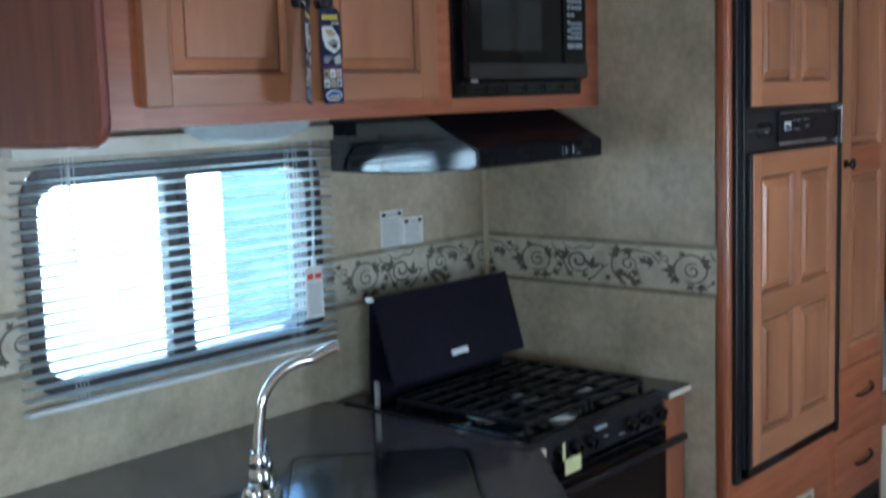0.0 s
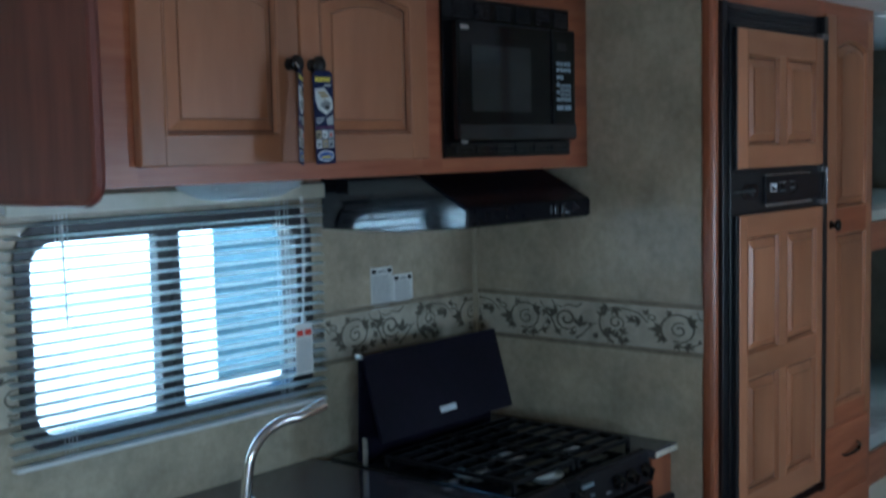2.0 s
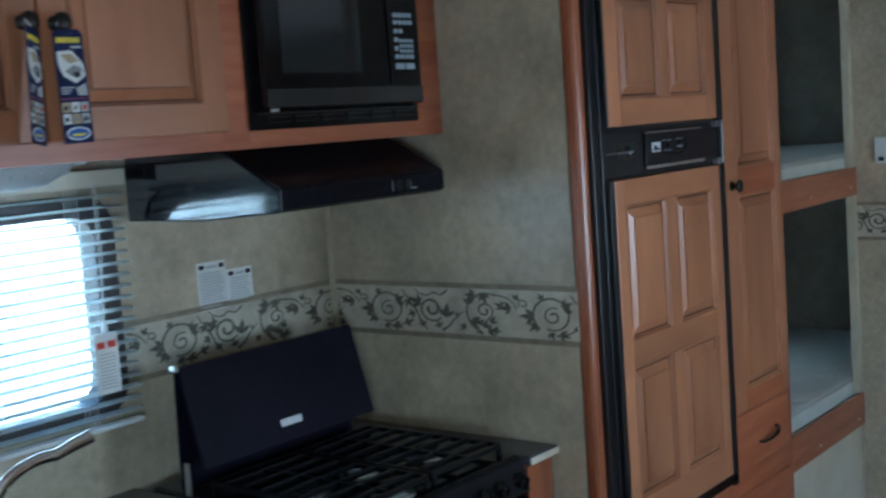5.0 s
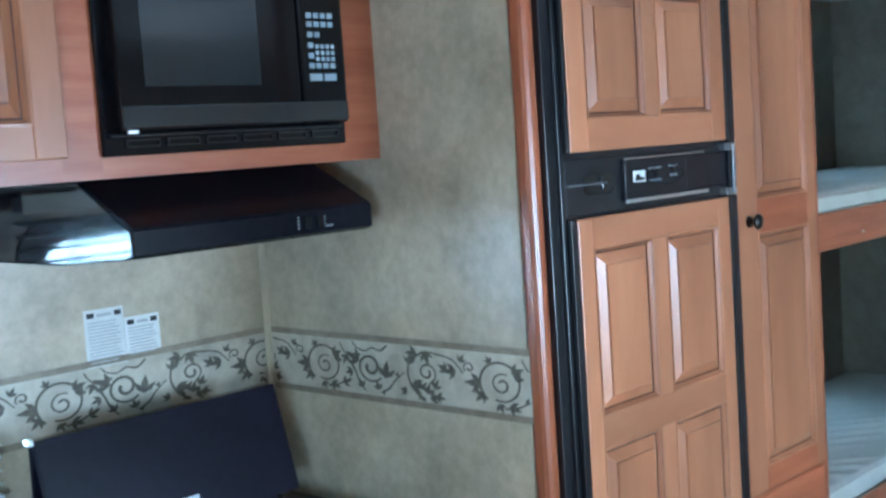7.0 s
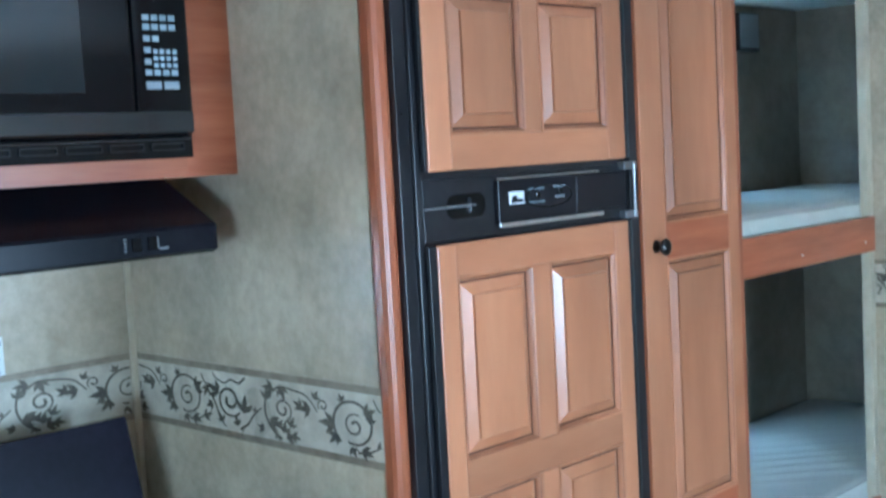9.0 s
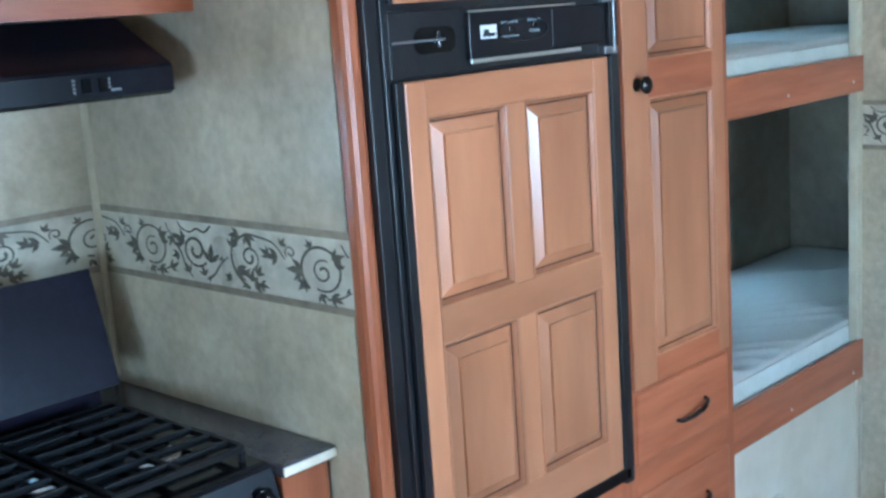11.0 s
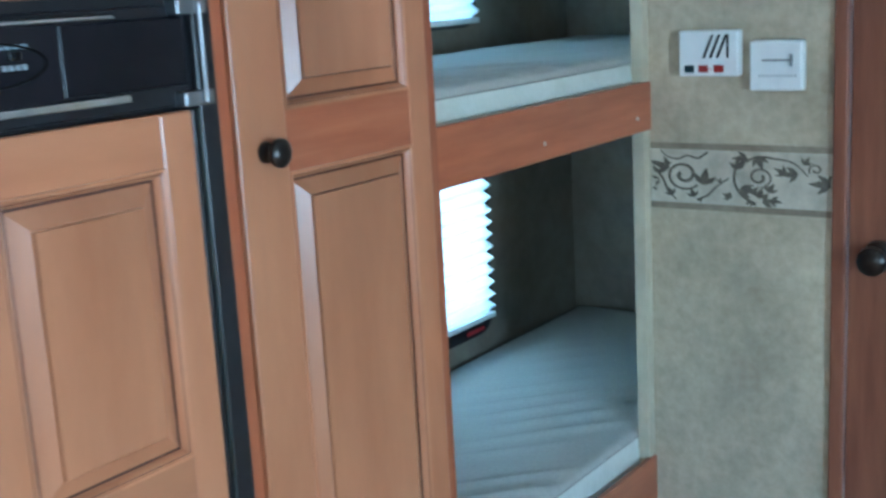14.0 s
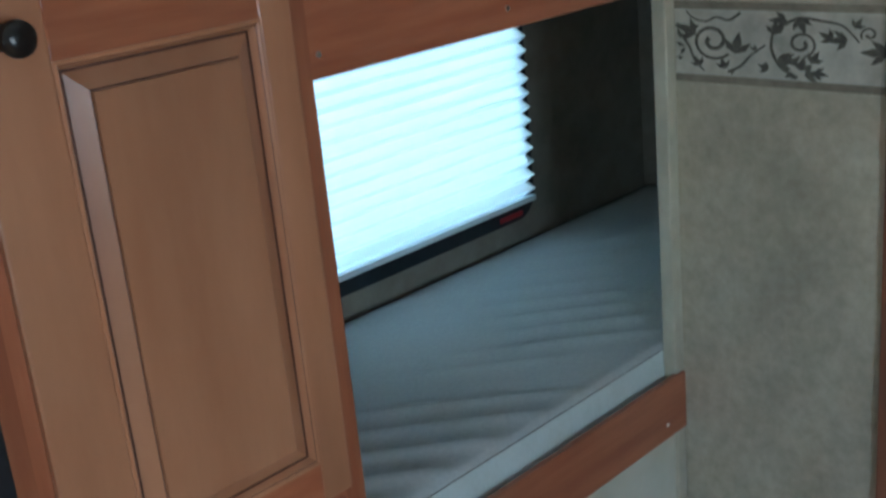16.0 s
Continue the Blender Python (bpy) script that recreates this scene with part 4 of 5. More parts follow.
bpoly = [(-0.675, -0.01), (-1.93, -0.01), (-1.93, -1.03), (-1.065, -1.03), (-0.675, -0.64)]
bm = nb()
loft(bm, "z", [(bpoly, FLOOR), (bpoly, TOP - 0.037)])
part("body", bm, "frame_wood", bc)
S = math.sqrt(0.5)
uv = lambda u, v: (S * (u - v), S * (-u - v))
rot = lambda pts: [uv(u, v) for u, v in pts]
sink = thing("sink_cover", (*uv(-0.35, 1.19), TOP), "dark glossy sink cover set in the countertop", "sink cover")
bm = nb()
loft(bm, "z", [(rot(rrect(-0.534, -0.166, 0.958, 1.44, 0.03)), TOP + 0.0005), (rot(rrect(-0.534, -0.166, 0.958, 1.44, 0.03)), TOP + 0.004), (rot(rrect(-0.530, -0.170, 0.962, 1.436, 0.027)), TOP + 0.006)])
part("panel", bm, "steel_dark", sink)
part("rim", ring_frame(nb(), "z", rot(rrect(-0.542, -0.158, 0.950, 1.448, 0.036)), rot(rrect(-0.5355, -0.1645, 0.9565, 1.4415, 0.031)), TOP + 0.0004, TOP + 0.0055), "black_gloss", sink)
bm = nb()
turned(bm, (-0.934, -0.457, TOP + 0.006), "z", [(0.017, 0.0), (0.016, 0.002), (0.011, 0.0025), (0.010, 0.0005)], 20)
part("finger_hole", bm, "black_gloss", sink, smooth=True)
tap = thing("kitchen_tap", (-1.285, -0.46, TOP), "brushed nickel tap with a tall curved spout", "tap")
part("escutcheon", loft(nb(), "z", [(rot(rrect(-0.625, -0.545, 1.13, 1.34, 0.035)), TOP + 0.0005), (rot(rrect(-0.622, -0.548, 1.133, 1.337, 0.034)), TOP + 0.008), (rot(rrect(-0.610, -0.560, 1.15, 1.32, 0.024)), TOP + 0.013)]), "chrome", tap, smooth=True)
part("body", turned(nb(), (-1.285, -0.46, TOP + 0.012), "z", [(0.026, 0.0), (0.025, 0.012), (0.019, 0.02), (0.022, 0.032), (0.022, 0.05), (0.017, 0.062), (0.019, 0.068), (0.018, 0.08), (0.0135, 0.092)], 22), "chrome", tap, smooth=True)
pts = [(-1.285, -0.46, TOP + 0.09), (-1.284, -0.46, 1.03), (-1.279, -0.46, 1.075)]
for i in range(13):
    a = radians(178 - i * 8.2)
    pts.append((-1.175 + 0.1 * math.cos(a), -0.461 - 0.0012 * i, 1.095 + 0.086 * math.sin(a)))
pts += [(-1.125, -0.482, 1.190), (-1.096, -0.487, 1.197)]
part("spout", tube(nb(), pts, [0.0105] * 4 + [0.0096] * 12 + [0.0106, 0.0116], 14), "chrome", tap, smooth=True)
for dx, dy in ((-0.07, -0.065), (0.062, 0.058)):
    hnd = part("handle", turned(nb(), (-1.285 + dx, -0.46 + dy, TOP + 0.012), "z", [(0.022, 0.0), (0.020, 0.015), (0.013, 0.022), (0.017, 0.034), (0.017, 0.048), (0.009, 0.058)], 18), "chrome", tap, smooth=True)
    part("lever", tube(nb(), [(-1.285 + dx, -0.46 + dy, TOP + 0.06), (-1.285 + dx * 1.3, -0.46 + dy * 1.3, TOP + 0.072), (-1.285 + dx * 1.75, -0.46 + dy * 1.75, TOP + 0.082)], [0.006, 0.007, 0.005], 10), "chrome", hnd, smooth=True)

side = thing("counter_strip", (-0.06, -0.33, TOP - 0.035), "narrow dark laminate counter strip beside the stove with a pale end", "countertop")
part("slab", boxes((-0.115, -0.002, -0.668, -0.002, TOP - 0.022, TOP), bevel=0.003), "counter", side)
part("end_cap", boxes((-0.115, -0.004, -0.672, -0.6685, TOP - 0.018, TOP - 0.003), bevel=0.001), "counter_edge", side, "pale bare end of the strip")
fil = thing("filler_cabinet", (-0.06, -0.33, FLOOR), "narrow cherry-print filler panel beside the stove", "cabinet")
part("front", boxes((-0.110, -0.012, -0.655, -0.637, FLOOR, TOP - 0.023), bevel=0.002), "frame_wood", fil)
part("side", boxes((-0.110, -0.012, -0.636, -0.01, FLOOR, TOP - 0.023)), "frame_wood", fil)

# ---- stove ----
def set_pose(ob, top, place, tip):
    """Stand a part that was built round the world's origin at a place, tipped about x."""
    o = origin_of(top)
    ob.matrix_basis = Matrix.Translation(Vector(place) - o) @ pose(0, 0, 0, tip) @ Matrix.Translation(o)


st = thing("gas_stove", (-0.39, -0.33, FLOOR), "black gas stove with its folding cover raised", "stove")
RX0, RX1 = -0.662, -0.120
part("body", boxes((RX0, RX1, -0.635, -0.05, FLOOR, 0.905)), "black_satin", st)
part("cooktop", boxes((RX0, RX1, -0.640, -0.05, 0.906, 0.926), bevel=0.006), "black_gloss", st)
bm = nb()
cpz = [(-0.636, 0.922), (-0.648, 0.916), (-0.668, 0.848), (-0.636, 0.840)]
loft(bm, "x", [(cpz, RX0 + 0.002), (cpz, RX1 - 0.002)])
pan = part("control_panel", bm, "black_satin", st)
part("oven_door", boxes((RX0 + 0.005, RX1 - 0.005, -0.668, -0.637, 0.36, 0.836), bevel=0.004), "black_gloss", st)
part("drawer", boxes((RX0 + 0.005, RX1 - 0.005, -0.664, -0.637, FLOOR + 0.05, 0.35), bevel=0.004), "black_satin", st)
hd = part("oven_handle", boxes((RX0 + 0.012, RX1 + 0.030, -0.712, -0.692, 0.797, 0.815), bevel=0.006), "black_satin", st)
for x in (RX0 + 0.06, RX1 - 0.06):
    part("bracket", boxes((x - 0.012, x + 0.012, -0.693, -0.668, 0.799, 0.813)), "black_satin", hd)
nrm = Vector((0, -0.068, -0.020)).normalized()
for x in (-0.588, -0.528, -0.466, -0.285, -0.225, -0.155):
    bm = turned(nb(), (0, 0, 0), "y", [(0.019, 0.0), (0.019, -0.004), (0.0155, -0.006), (0.0145, -0.02), (0.010, -0.023)], 16)
    box(bm, -0.003, 0.003, -0.028, -0.02, -0.014, 0.014)
    kb = part("knob", bm, "black_gloss", st, smooth=True)
    set_pose(kb, st, (x, -0.659, 0.880), 16)
part("badge", boxes((-0.432, -0.385, -0.6585, -0.652, 0.893, 0.901)), "key_grey", pan)
pieces("lettering", "key_grey", pan, (-0.405, -0.39, -0.665, -0.657, 0.872, 0.875), (-0.34, -0.32, -0.667, -0.66, 0.862, 0.865))
# grates and burners
for x0 in (RX0 + 0.02, RX0 + 0.276):
    x1 = x0 + 0.245
    g = part("grate", ring_frame(nb(), "z", rrect(x0, x1, -0.615, -0.215, 0.012, 3), rrect(x0 + 0.009, x1 - 0.009, -0.606, -0.224, 0.006, 3), 0.944, 0.954), "iron", st)
    for k in range(7):
        y = -0.575 + 0.053 * k
        part("bar", boxes((x0 + 0.008, x1 - 0.008, y - 0.0045, y + 0.0045, 0.945, 0.957), bevel=0.002), "iron", g)
    part("bar", boxes(((x0 + x1) / 2 - 0.005, (x0 + x1) / 2 + 0.005, -0.608, -0.222, 0.944, 0.955), bevel=0.002), "iron", g)
    for dx in (x0 + 0.003, x1 - 0.012):
        for y in (-0.612, -0.227):
            part("foot", boxes((dx, dx + 0.009, y, y + 0.009, 0.926, 0.945)), "iron", g)
for x, y in ((-0.56, -0.430), (-0.38, -0.400), (-0.47, -0.575), (-0.22, -0.46)):
    b = part("burner", turned(nb(), (x, y, 0.926), "z", [(0.046, 0.0), (0.044, 0.004), (0.030, 0.006), (0.026, 0.012), (0.027, 0.016)], 24), "alu", st, "silver burner ring", smooth=True)
    part("cap", turned(nb(), (x, y, 0.942), "z", [(0.028, 0.0), (0.029, 0.003), (0.024, 0.006), (0.010, 0.007)], 24), "black_gloss", b, smooth=True)
# folding cover: a back leaf upright, a front leaf leaning
def leaf(name, y0, z0, y1, z1, x0, x1, mat, label):
    d = Vector((0, y1 - y0, z1 - z0)).normalized()
    nrm = Vector((0, -d.z, d.y)) * 0.008
    bm = nb()
    q = [(y0, z0), (y1, z1), (y1 + nrm.y, z1 + nrm.z), (y0 + nrm.y, z0 + nrm.z)]
    loft(bm, "x", [(q, x0), (q, x1)])
    bmesh.ops.bevel(bm, geom=list(bm.edges), offset=0.0025, segments=2, affect="EDGES")
    return part(name, bm, mat, st, label)


fl = leaf("cover_leaf", -0.224, 0.985, -0.164, 1.195, -0.660, -0.130, "cover_black", "black steel cover leaf")
leaf("back_leaf", -0.146, 0.93, -0.154, 1.188, -0.660, -0.130, "cover_black", "black steel cover leaf")
bm = boxes((-0.032, 0.032, -0.003, 0.0, -0.008, 0.008), bevel=0.001)
lg = part("badge", bm, "print_white", fl)
set_pose(lg, st, (-0.397, -0.2205, 1.027), -15.9)
part("hinge", boxes((-0.666, -0.657, -0.172, -0.150, 1.188, 1.200), bevel=0.002), "alu", st)
part("hinge_arm", boxes((-0.667, -0.661, -0.185, -0.170, 0.926, 0.995), bevel=0.0015), "alu", st)
tagy = thing("paper_tag", (-0.585, -0.69, 0.85), "yellow-white paper tag hanging from a stove knob", "tag")
part("strip", boxes((-0.612, -0.603, -0.689, -0.688, 0.872, 0.912)), "note", tagy)
part("card", boxes((-0.607, -0.545, -0.691, -0.690, 0.838, 0.874)), "note", tagy)

# ---- bath wall things ----
dt = thing("gas_detector", (2.0, -0.81, 1.42), "white wall-mounted gas detector with slanted vents and three buttons", "detector")
part("case", boxes((1.974, 1.9995, -0.869, -0.745, 1.421, 1.510), bevel=0.004), "white", dt)
for i in range(3):
    y = -0.795 - 0.014 * i
    bm = nb()
    loft(bm, "x", [([(y, 1.457), (y - 0.005, 1.457), (y - 0.024, 1.502), (y - 0.019, 1.502)], 1.9725), ([(y, 1.457), (y - 0.005, 1.457), (y - 0.024, 1.502), (y - 0.019, 1.502)], 1.9745)])
    part("vent_slot", bm, "black", dt)
part("vent_slot", boxes((1.9725, 1.9745, -0.849, -0.845, 1.457, 1.502)), "black", dt)
for y, mt in ((-0.768, "teal"), (-0.797, "dark_red"), (-0.829, "dark_red")):
    b = part("button", boxes((1.9715, 1.9745, y - 0.010, y + 0.010, 1.429, 1.443), bevel=0.001), mt, dt)
part("lettering", boxes((1.9725, 1.9742, -0.8135, -0.8085, 1.435, 1.437)), "red", dt)
th = thing("thermostat", (2.0, -0.94, 1.39), "white wall thermostat with a slider", "thermostat")
part("case", boxes((1.976, 1.9995, -0.994, -0.889, 1.393, 1.488), bevel=0.005), "white", th)
part("slider", boxes((1.9735, 1.9765, -0.975, -0.915, 1.449, 1.453), (1.971, 1.9765, -0.974, -0.970, 1.440, 1.462)), "ink", th)
part("lettering", boxes(*[(1.9748, 1.9762, -0.982 + 0.007 * i, -0.978 + 0.007 * i, 1.419, 1.424) for i in range(11)]), "pale_ink", th)
ou = thing("floor_outlet", (2.0, -0.81, 0.13), "white plastic box low on the wall", "outlet")
part("case", boxes((1.955, 1.9995, -0.868, -0.756, 0.122, 0.190), bevel=0.006), "white", ou)
part("cover", boxes((1.951, 1.956, -0.860, -0.764, 0.130, 0.184), bevel=0.002), "white", ou)
dr = tagged(_at(new("door_1"), (2.0, -1.06, FLOOR)), "closed brown wood-grain door with a bronze knob", "door", kind="structure")
part("door_frame", boxes((1.985, 2.045, -1.076, -1.048, FLOOR, 1.98), bevel=0.004), "door_brown", dr)
part("door_frame", boxes((1.985, 2.045, -1.712, -1.690, FLOOR, 1.98), bevel=0.004), "door_brown", dr)
part("door_frame", boxes((1.985, 2.045, -1.690, -1.076, 1.952, 1.98), bevel=0.004), "door_brown", dr)
lf = part("leaf", boxes((1.998, 2.03, -1.688, -1.078, FLOOR + 0.008, 1.950), bevel=0.003), "door_brown", dr)
part("door_knob", turned(nb(), (1.998, -1.136, 1.082), "x", [(0.030, 0.0), (0.029, -0.006), (0.014, -0.010), (0.012, -0.032), (0.022, -0.038), (0.028, -0.048), (0.027, -0.058), (0.018, -0.066), (0.006, -0.068)], 24), "bronze", lf, "round dark bronze knob", smooth=True)

# ---- ceiling lights ----
def ceiling_light(x, y, w, d, lit):
    c = thing("ceiling_light", (x, y, CEIL), "flat ceiling light with a clear lens" if not lit else "lit white ceiling light", "ceiling light", "ceiling lights")
    part("base", boxes((x - w / 2, x + w / 2, y - d / 2, y + d / 2, CEIL - 0.012, CEIL - 0.0005), bevel=0.003), "white" if lit else "pale_ink", c)
    bm = nb()
    loft(bm, "z", [(rrect(x - w / 2 + 0.008, x + w / 2 - 0.008, y - d / 2 + 0.008, y + d / 2 - 0.008, 0.03), CEIL - 0.0125), (rrect(x - w / 2 + 0.03, x + w / 2 - 0.03, y - d / 2 + 0.03, y + d / 2 - 0.03, 0.03), CEIL - (0.018 if lit else 0.035))])
    part("lens", bm, "lamp_glow" if lit else "ink", c, smooth=True)


ceiling_light(0.02, -1.13, 0.36, 0.16, False)
ceiling_light(1.235, -0.79, 0.14, 0.11, True)
ceiling_light(1.48, -0.79, 0.14, 0.11, True)

wb = thing("wall_box", (2.455, -0.02, 1.945), "small dark grey box fixed high on the bunk wall", "wall box")
part("case", boxes((2.385, 2.525, -0.036, -0.0005, 1.945, 2.078), bevel=0.006), "bronze", wb)
part("cover", boxes((2.390, 2.512, -0.040, -0.036, 1.957, 2.072), bevel=0.002), "ink", wb)

# ---- outside ----
tr = thing("neighbour_trailer", (-2.0, 5.0, -0.7), "white travel trailer parked outside the kitchen window", "trailer")
part("body", boxes((-7.0, 2.30, 4.0, 6.4, -0.25, 2.6), bevel=0.08), "siding_white", tr)
part("stripe", boxes((-6.9, 2.2, 3.985, 4.0, 0.80, 0.92)), "siding_pale", tr)
part("window", boxes((0.2, 0.9, 3.98, 4.0, 1.25, 1.7), bevel=0.01), "siding_pale", tr)
for x in (-3.2, -2.3):
    part("wheel", turned(nb(), (x, 4.1, -0.36), "y", [(0.33, 0.0), (0.34, 0.05), (0.34, 0.18), (0.33, 0.22)], 24), "black", tr)
ho = thing("far_building", (5.5, 8.0, -0.7), "pale blue-grey clapboard building outside", "building")
part("wall", boxes((1.5, 11.0, 7.5, 10.0, -0.7, 3.4)), "siding_blue", ho)
for k in range(18):
    part("clapboard", boxes((1.45, 11.0, 7.47, 7.5, -0.6 + 0.22 * k, -0.41 + 0.22 * k)), "siding_blue", ho)
for x, z in ((4.3, 1.1), (5.6, 1.1), (6.9, 1.1)):
    w = part("window", boxes((x, x + 0.75, 7.43, 7.47, z, z + 1.2), bevel=0.01), "siding_white", ho)
    part("pane", boxes((x + 0.08, x + 0.67, 7.42, 7.43, z + 0.08, z + 1.12)), "smoked", w)
part("roof", boxes((1.3, 11.2, 7.2, 10.2, 3.4, 3.6)), "siding_white", ho)


# ---- wallpaper border with its scrolls ----
BZ0, BZ1, BAND = 1.148, 1.285, 0.013
UNIT = BZ1 - BZ0 - 2 * BAND
WIDE = 0.132
PERIOD = 3.70


def ribbon(shapes, pts, w0, w1):
    """A flat tapering stroke as a quad strip: w0 at its start, w1 at its end."""
    out = []
    for i, (x, y) in enumerate(pts):
        a, b = pts[max(i - 1, 0)], pts[min(i + 1, len(pts) - 1)]
        dx, dy = b[0] - a[0], b[1] - a[1]
        L = math.hypot(dx, dy) or 1
        w = 0.82 * (w0 + (w1 - w0) * i / (len(pts) - 1)) / 2
        out.append(((x - dy / L * w, y + dx / L * w), (x + dy / L * w, y - dx / L * w)))
    for p, q in zip(out, out[1:]):
        shapes.append((p[0], p[1], q[1], q[0]))


def curve(pts, n=8):
    """A smooth line through points (Catmull-Rom)."""
    p = [pts[0]] + list(pts) + [pts[-1]]
    out = []
    for a, b, c, d in zip(p, p[1:], p[2:], p[3:]):
        for i in range(n):
            t = i / n
            out.append(tuple(0.5 * (2 * b[k] + (c[k] - a[k]) * t + (2 * a[k] - 5 * b[k] + 4 * c[k] - d[k]) * t * t + (3 * b[k] - a[k] - 3 * c[k] + d[k]) * t ** 3) for k in (0, 1)))
    return out + [pts[-1]]


def spiral(cx, cy, r0, r1, a0, turns, n=30):
    return [(cx + (r0 + (r1 - r0) * i / n) * math.cos(a0 + turns * 2 * math.pi * i / n), cy + (r0 + (r1 - r0) * i / n) * math.sin(a0 + turns * 2 * math.pi * i / n)) for i in range(n + 1)]


def leaf_spray(shapes, x, y, angle, size, k=3):
    for j in range(k):
        a = radians(angle + (j - (k - 1) / 2) * 42)
        L = size * (1.0 if j == (k - 1) / 2 else 0.8)
        mid, tip = (x + 0.5 * L * math.cos(a), y + 0.5 * L * math.sin(a)), (x + L * math.cos(a), y + L * math.sin(a))
        nx, ny = -math.sin(a) * 0.19 * L, math.cos(a) * 0.19 * L
        shapes.append(((x, y), (mid[0] + nx, mid[1] + ny), tip, (mid[0] - nx, mid[1] - ny)))


def motif():
    s = []
    # first scroll, with its horns
    ribbon(s, spiral(0.52, 0.53, 0.30, 0.06, radians(-40), -1.5), 0.05, 0.085)
    ribbon(s, curve([(0.14, 0.99), (0.24, 0.88), (0.42, 0.83), (0.58, 0.90), (0.76, 0.86), (0.92, 0.98)]), 0.03, 0.05)
    ribbon(s, curve([(0.06, 0.62), (0.18, 0.42), (0.26, 0.2), (0.40, 0.04)]), 0.06, 0.03)
    leaf_spray(s, 0.28, 0.62, 150, 0.34), leaf_spray(s, 0.12, 0.42, 200, 0.2), leaf_spray(s, 0.84, 0.34, 80, 0.36), leaf_spray(s, 0.70, 0.10, 110, 0.2), leaf_spray(s, 0.34, 0.12, 120, 0.2), leaf_spray(s, 0.02, 0.2, 60, 0.12, 2)
    ribbon(s, curve([(0.74, 0.05), (0.92, 0.16), (1.06, 0.33), (1.26, 0.5)]), 0.06, 0.03)
    leaf_spray(s, 0.82, 0.10, 230, 0.14, 2), leaf_spray(s, 1.13, 0.40, 120, 0.14, 2)
    # second scroll, leafy
    ribbon(s, curve([(1.36, 0.70), (1.34, 0.45), (1.45, 0.20), (1.68, 0.02)]), 0.04, 0.07)
    ribbon(s, spiral(1.73, 0.54, 0.20, 0.05, radians(-80), 1.35), 0.035, 0.07)
    for x, y, a, z in ((1.42, 0.22, 20, 0.26), (1.72, 0.14, 75, 0.24), (1.90, 0.12, -10, 0.20), (1.30, 0.18, 200, 0.12), (1.38, 0.66, 85, 0.24), (1.55, 0.88, 180, 0.26), (1.70, 0.92, -70, 0.26), (2.32, 0.64, 190, 0.28), (2.40, 0.80, 60, 0.18), (1.62, 0.10, 220, 0.14), (1.46, 0.34, -30, 0.26), (1.60, 0.22, 50, 0.2), (1.86, 0.26, 60, 0.22), (1.78, 0.06, 20, 0.24), (1.30, 0.12, 150, 0.18), (2.14, 0.62, 150, 0.22)):
        leaf_spray(s, x, y, a, z)
    ribbon(s, curve([(1.52, 0.82), (1.70, 0.92), (1.95, 0.90), (2.25, 0.83), (2.46, 0.60)]), 0.06, 0.03)
    ribbon(s, spiral(2.58, 0.72, 0.11, 0.03, radians(220), -1.1, 14), 0.03, 0.05)
    # third and largest scroll
    ribbon(s, spiral(3.16, 0.50, 0.40, 0.31, radians(230), -0.95), 0.06, 0.045)
    ribbon(s, spiral(3.18, 0.48, 0.20, 0.05, radians(60), 1.25, 24), 0.035, 0.06)
    for x, y, a, z in ((2.80, 0.46, 180, 0.34), (2.84, 0.30, 225, 0.24), (3.36, 0.70, 20, 0.26), (3.10, 0.14, -60, 0.20), (3.30, 0.12, -20, 0.24), (2.98, 0.84, 120, 0.16), (3.58, 0.16, 20, 0.22), (3.46, 0.56, 70, 0.2)):
        leaf_spray(s, x, y, a, z)
    ribbon(s, curve([(3.22, 0.06), (3.48, 0.12), (3.70, 0.24)]), 0.05, 0.03)
    ribbon(s, curve([(3.56, 0.95), (3.66, 0.78), (3.86, 0.68), (4.02, 0.76)]), 0.03, 0.05)
    leaf_spray(s, 3.72, 0.72, 240, 0.22)
    return s


MOTIF = motif()


def border(name, axis, w, sign, u0, u1, phase, face):
    """A printed border on a wall across the axis at w, from u0 to u1; its pattern runs along sign * u and starts at phase."""
    ob = part(name, boxes(_span(axis, u0, u1, w, w + face * 0.0008, BZ0, BZ1)), "border")
    tagged(ob, "beige wallpaper border printed with dark leafy scrolls", "wallpaper border", kind="structure")
    for z0, z1 in ((BZ0, BZ0 + BAND), (BZ1 - BAND, BZ1)):
        part("band", boxes(_span(axis, u0, u1, w + face * 0.0008, w + face * 0.0013, z0, z1)), "border_band", ob)
    bm = nb()
    k0, k1 = -8, 9
    for k in range(k0, k1):
        for q, quad in enumerate(MOTIF):
            pts = [(phase + sign * (x + k * PERIOD) * WIDE, BZ0 + BAND + (0.02 + 0.96 * y) * UNIT) for x, y in quad]
            if min(p[0] for p in pts) < u0 or max(p[0] for p in pts) > u1:
                continue
            vs = [bm.verts.new(to3(axis, u, v, w + face * (0.0014 + 4e-6 * q))) for u, v in pts]
            bm.faces.new(vs)
    part("scrollwork", bm, "scroll", ob, "dark printed leaf scrolls")


def _span(axis, u0, u1, w0, w1, z0, z1):
    w0, w1 = min(w0, w1), max(w0, w1)
    return (u0, u1, w0, w1, z0, z1) if axis == "y" else (w0, w1, u0, u1, z0, z1)


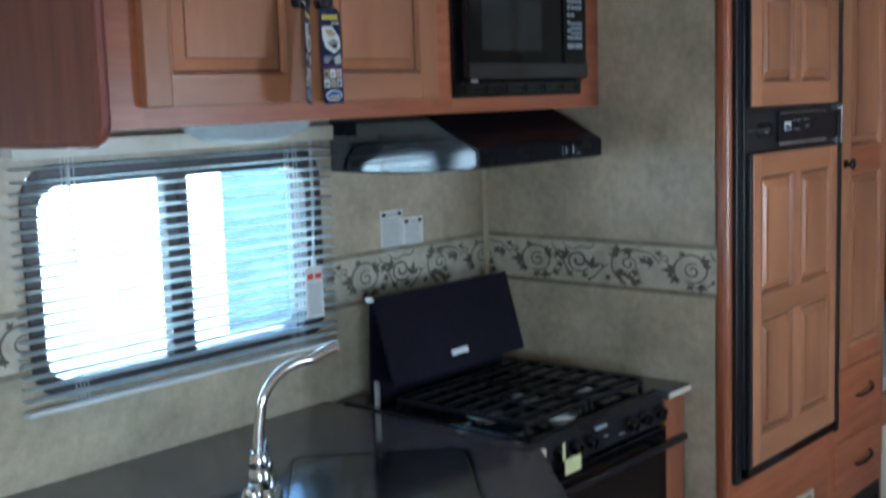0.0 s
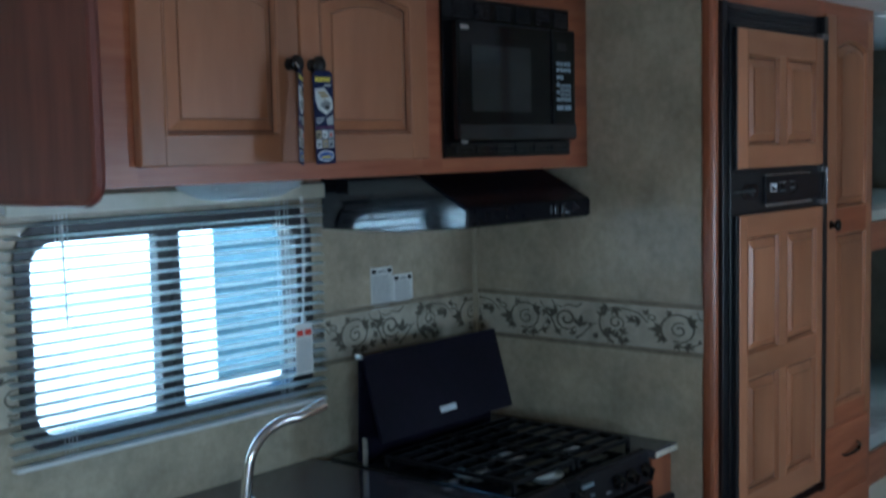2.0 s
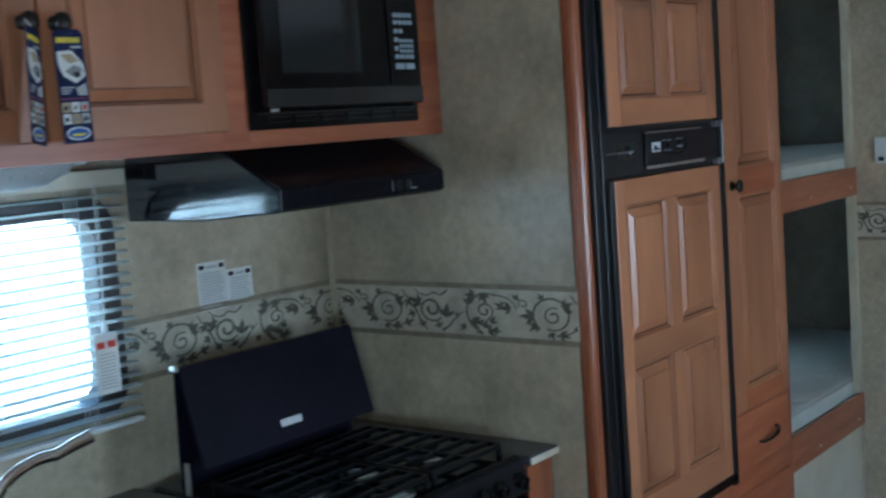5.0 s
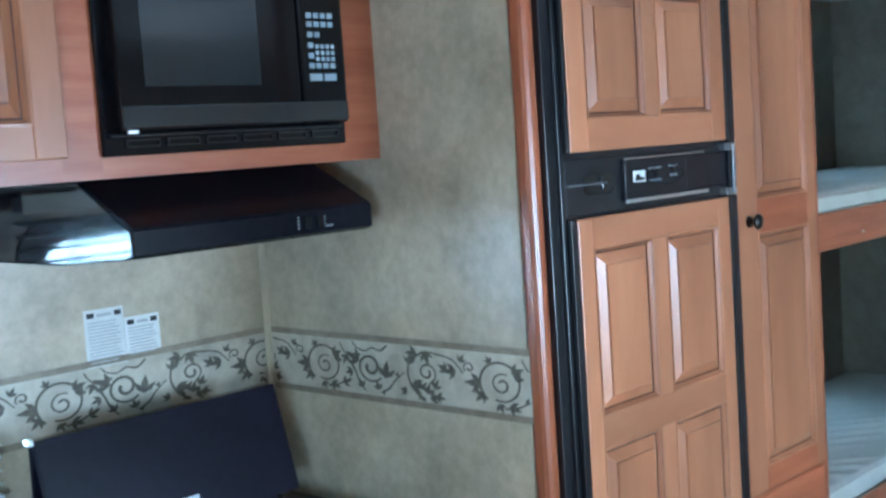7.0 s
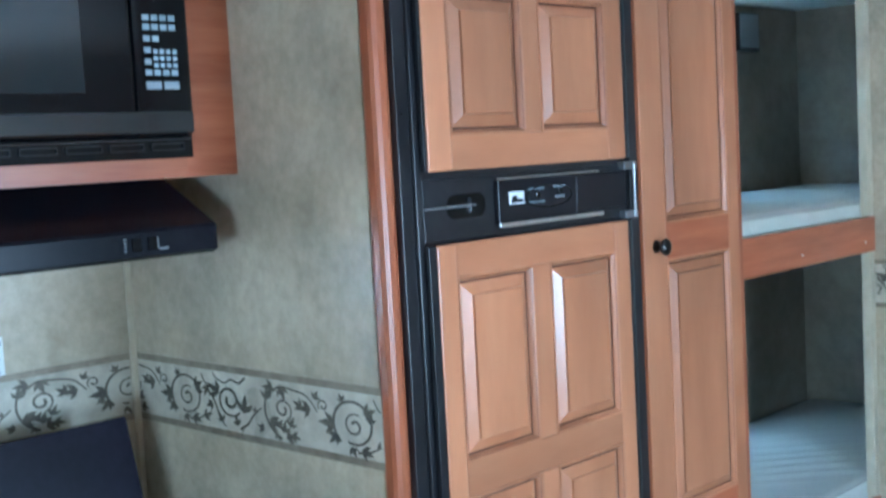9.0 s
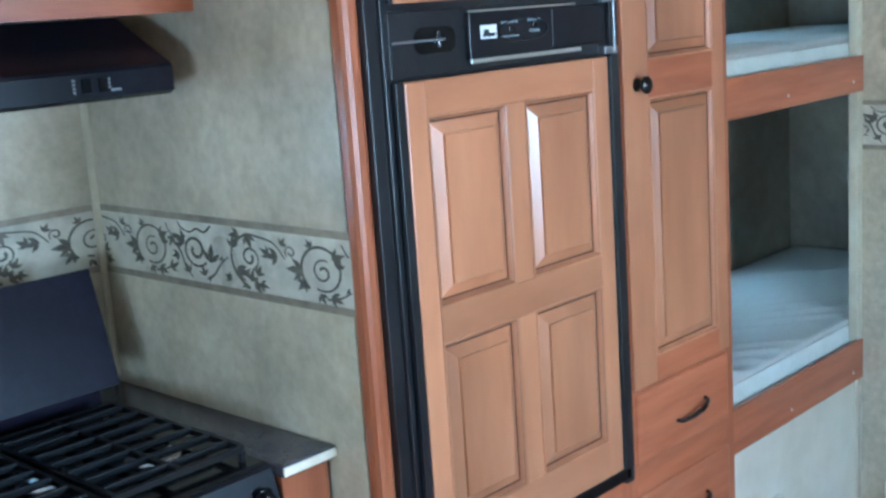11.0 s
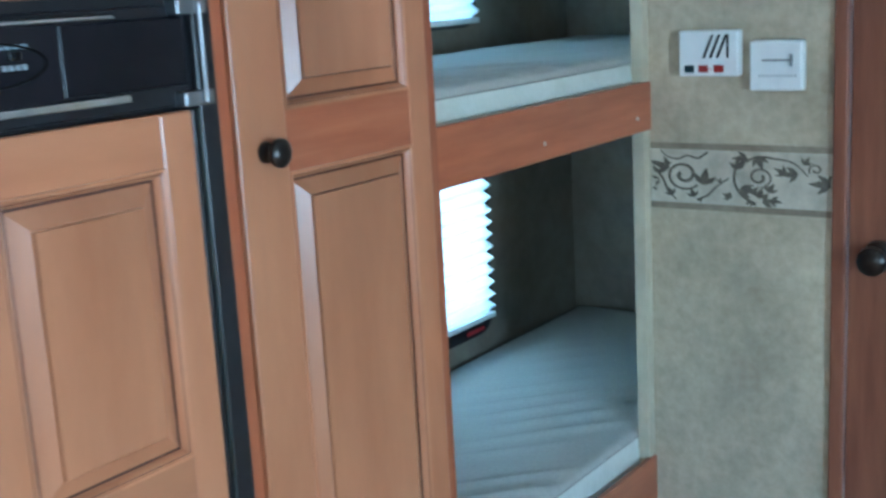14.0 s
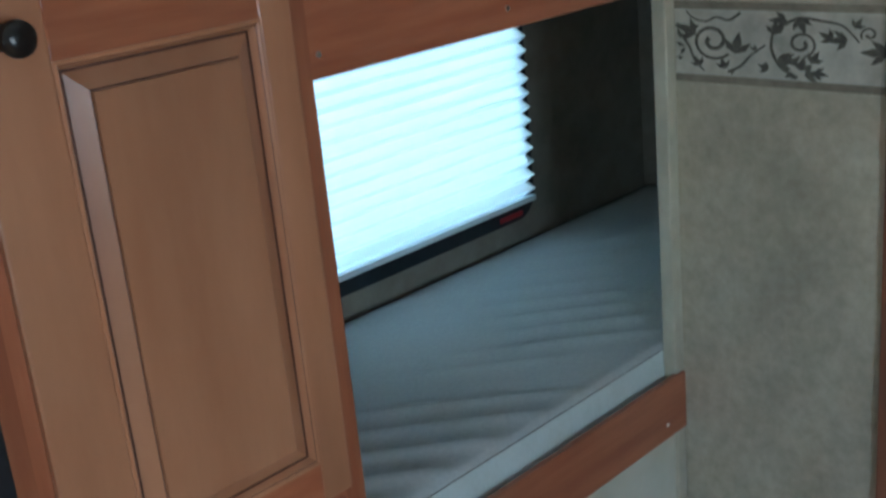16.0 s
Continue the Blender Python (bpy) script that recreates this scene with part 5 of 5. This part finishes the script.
border("wallpaper_border_1", "x", 0.0, -1, -0.744, -0.013, -0.325 + 0.52 * WIDE, -1)
border("wallpaper_border_2", "y", 0.0, 1, -0.66, -0.013, -0.37 - 0.52 * WIDE, -1)
border("wallpaper_border_3", "y", 0.0, 1, -3.9, -1.475, -0.37 - 0.52 * WIDE, -1)
border("wallpaper_border_4", "x", 2.0, -1, -1.047, -0.669, -0.742 + 0.52 * WIDE, -1)
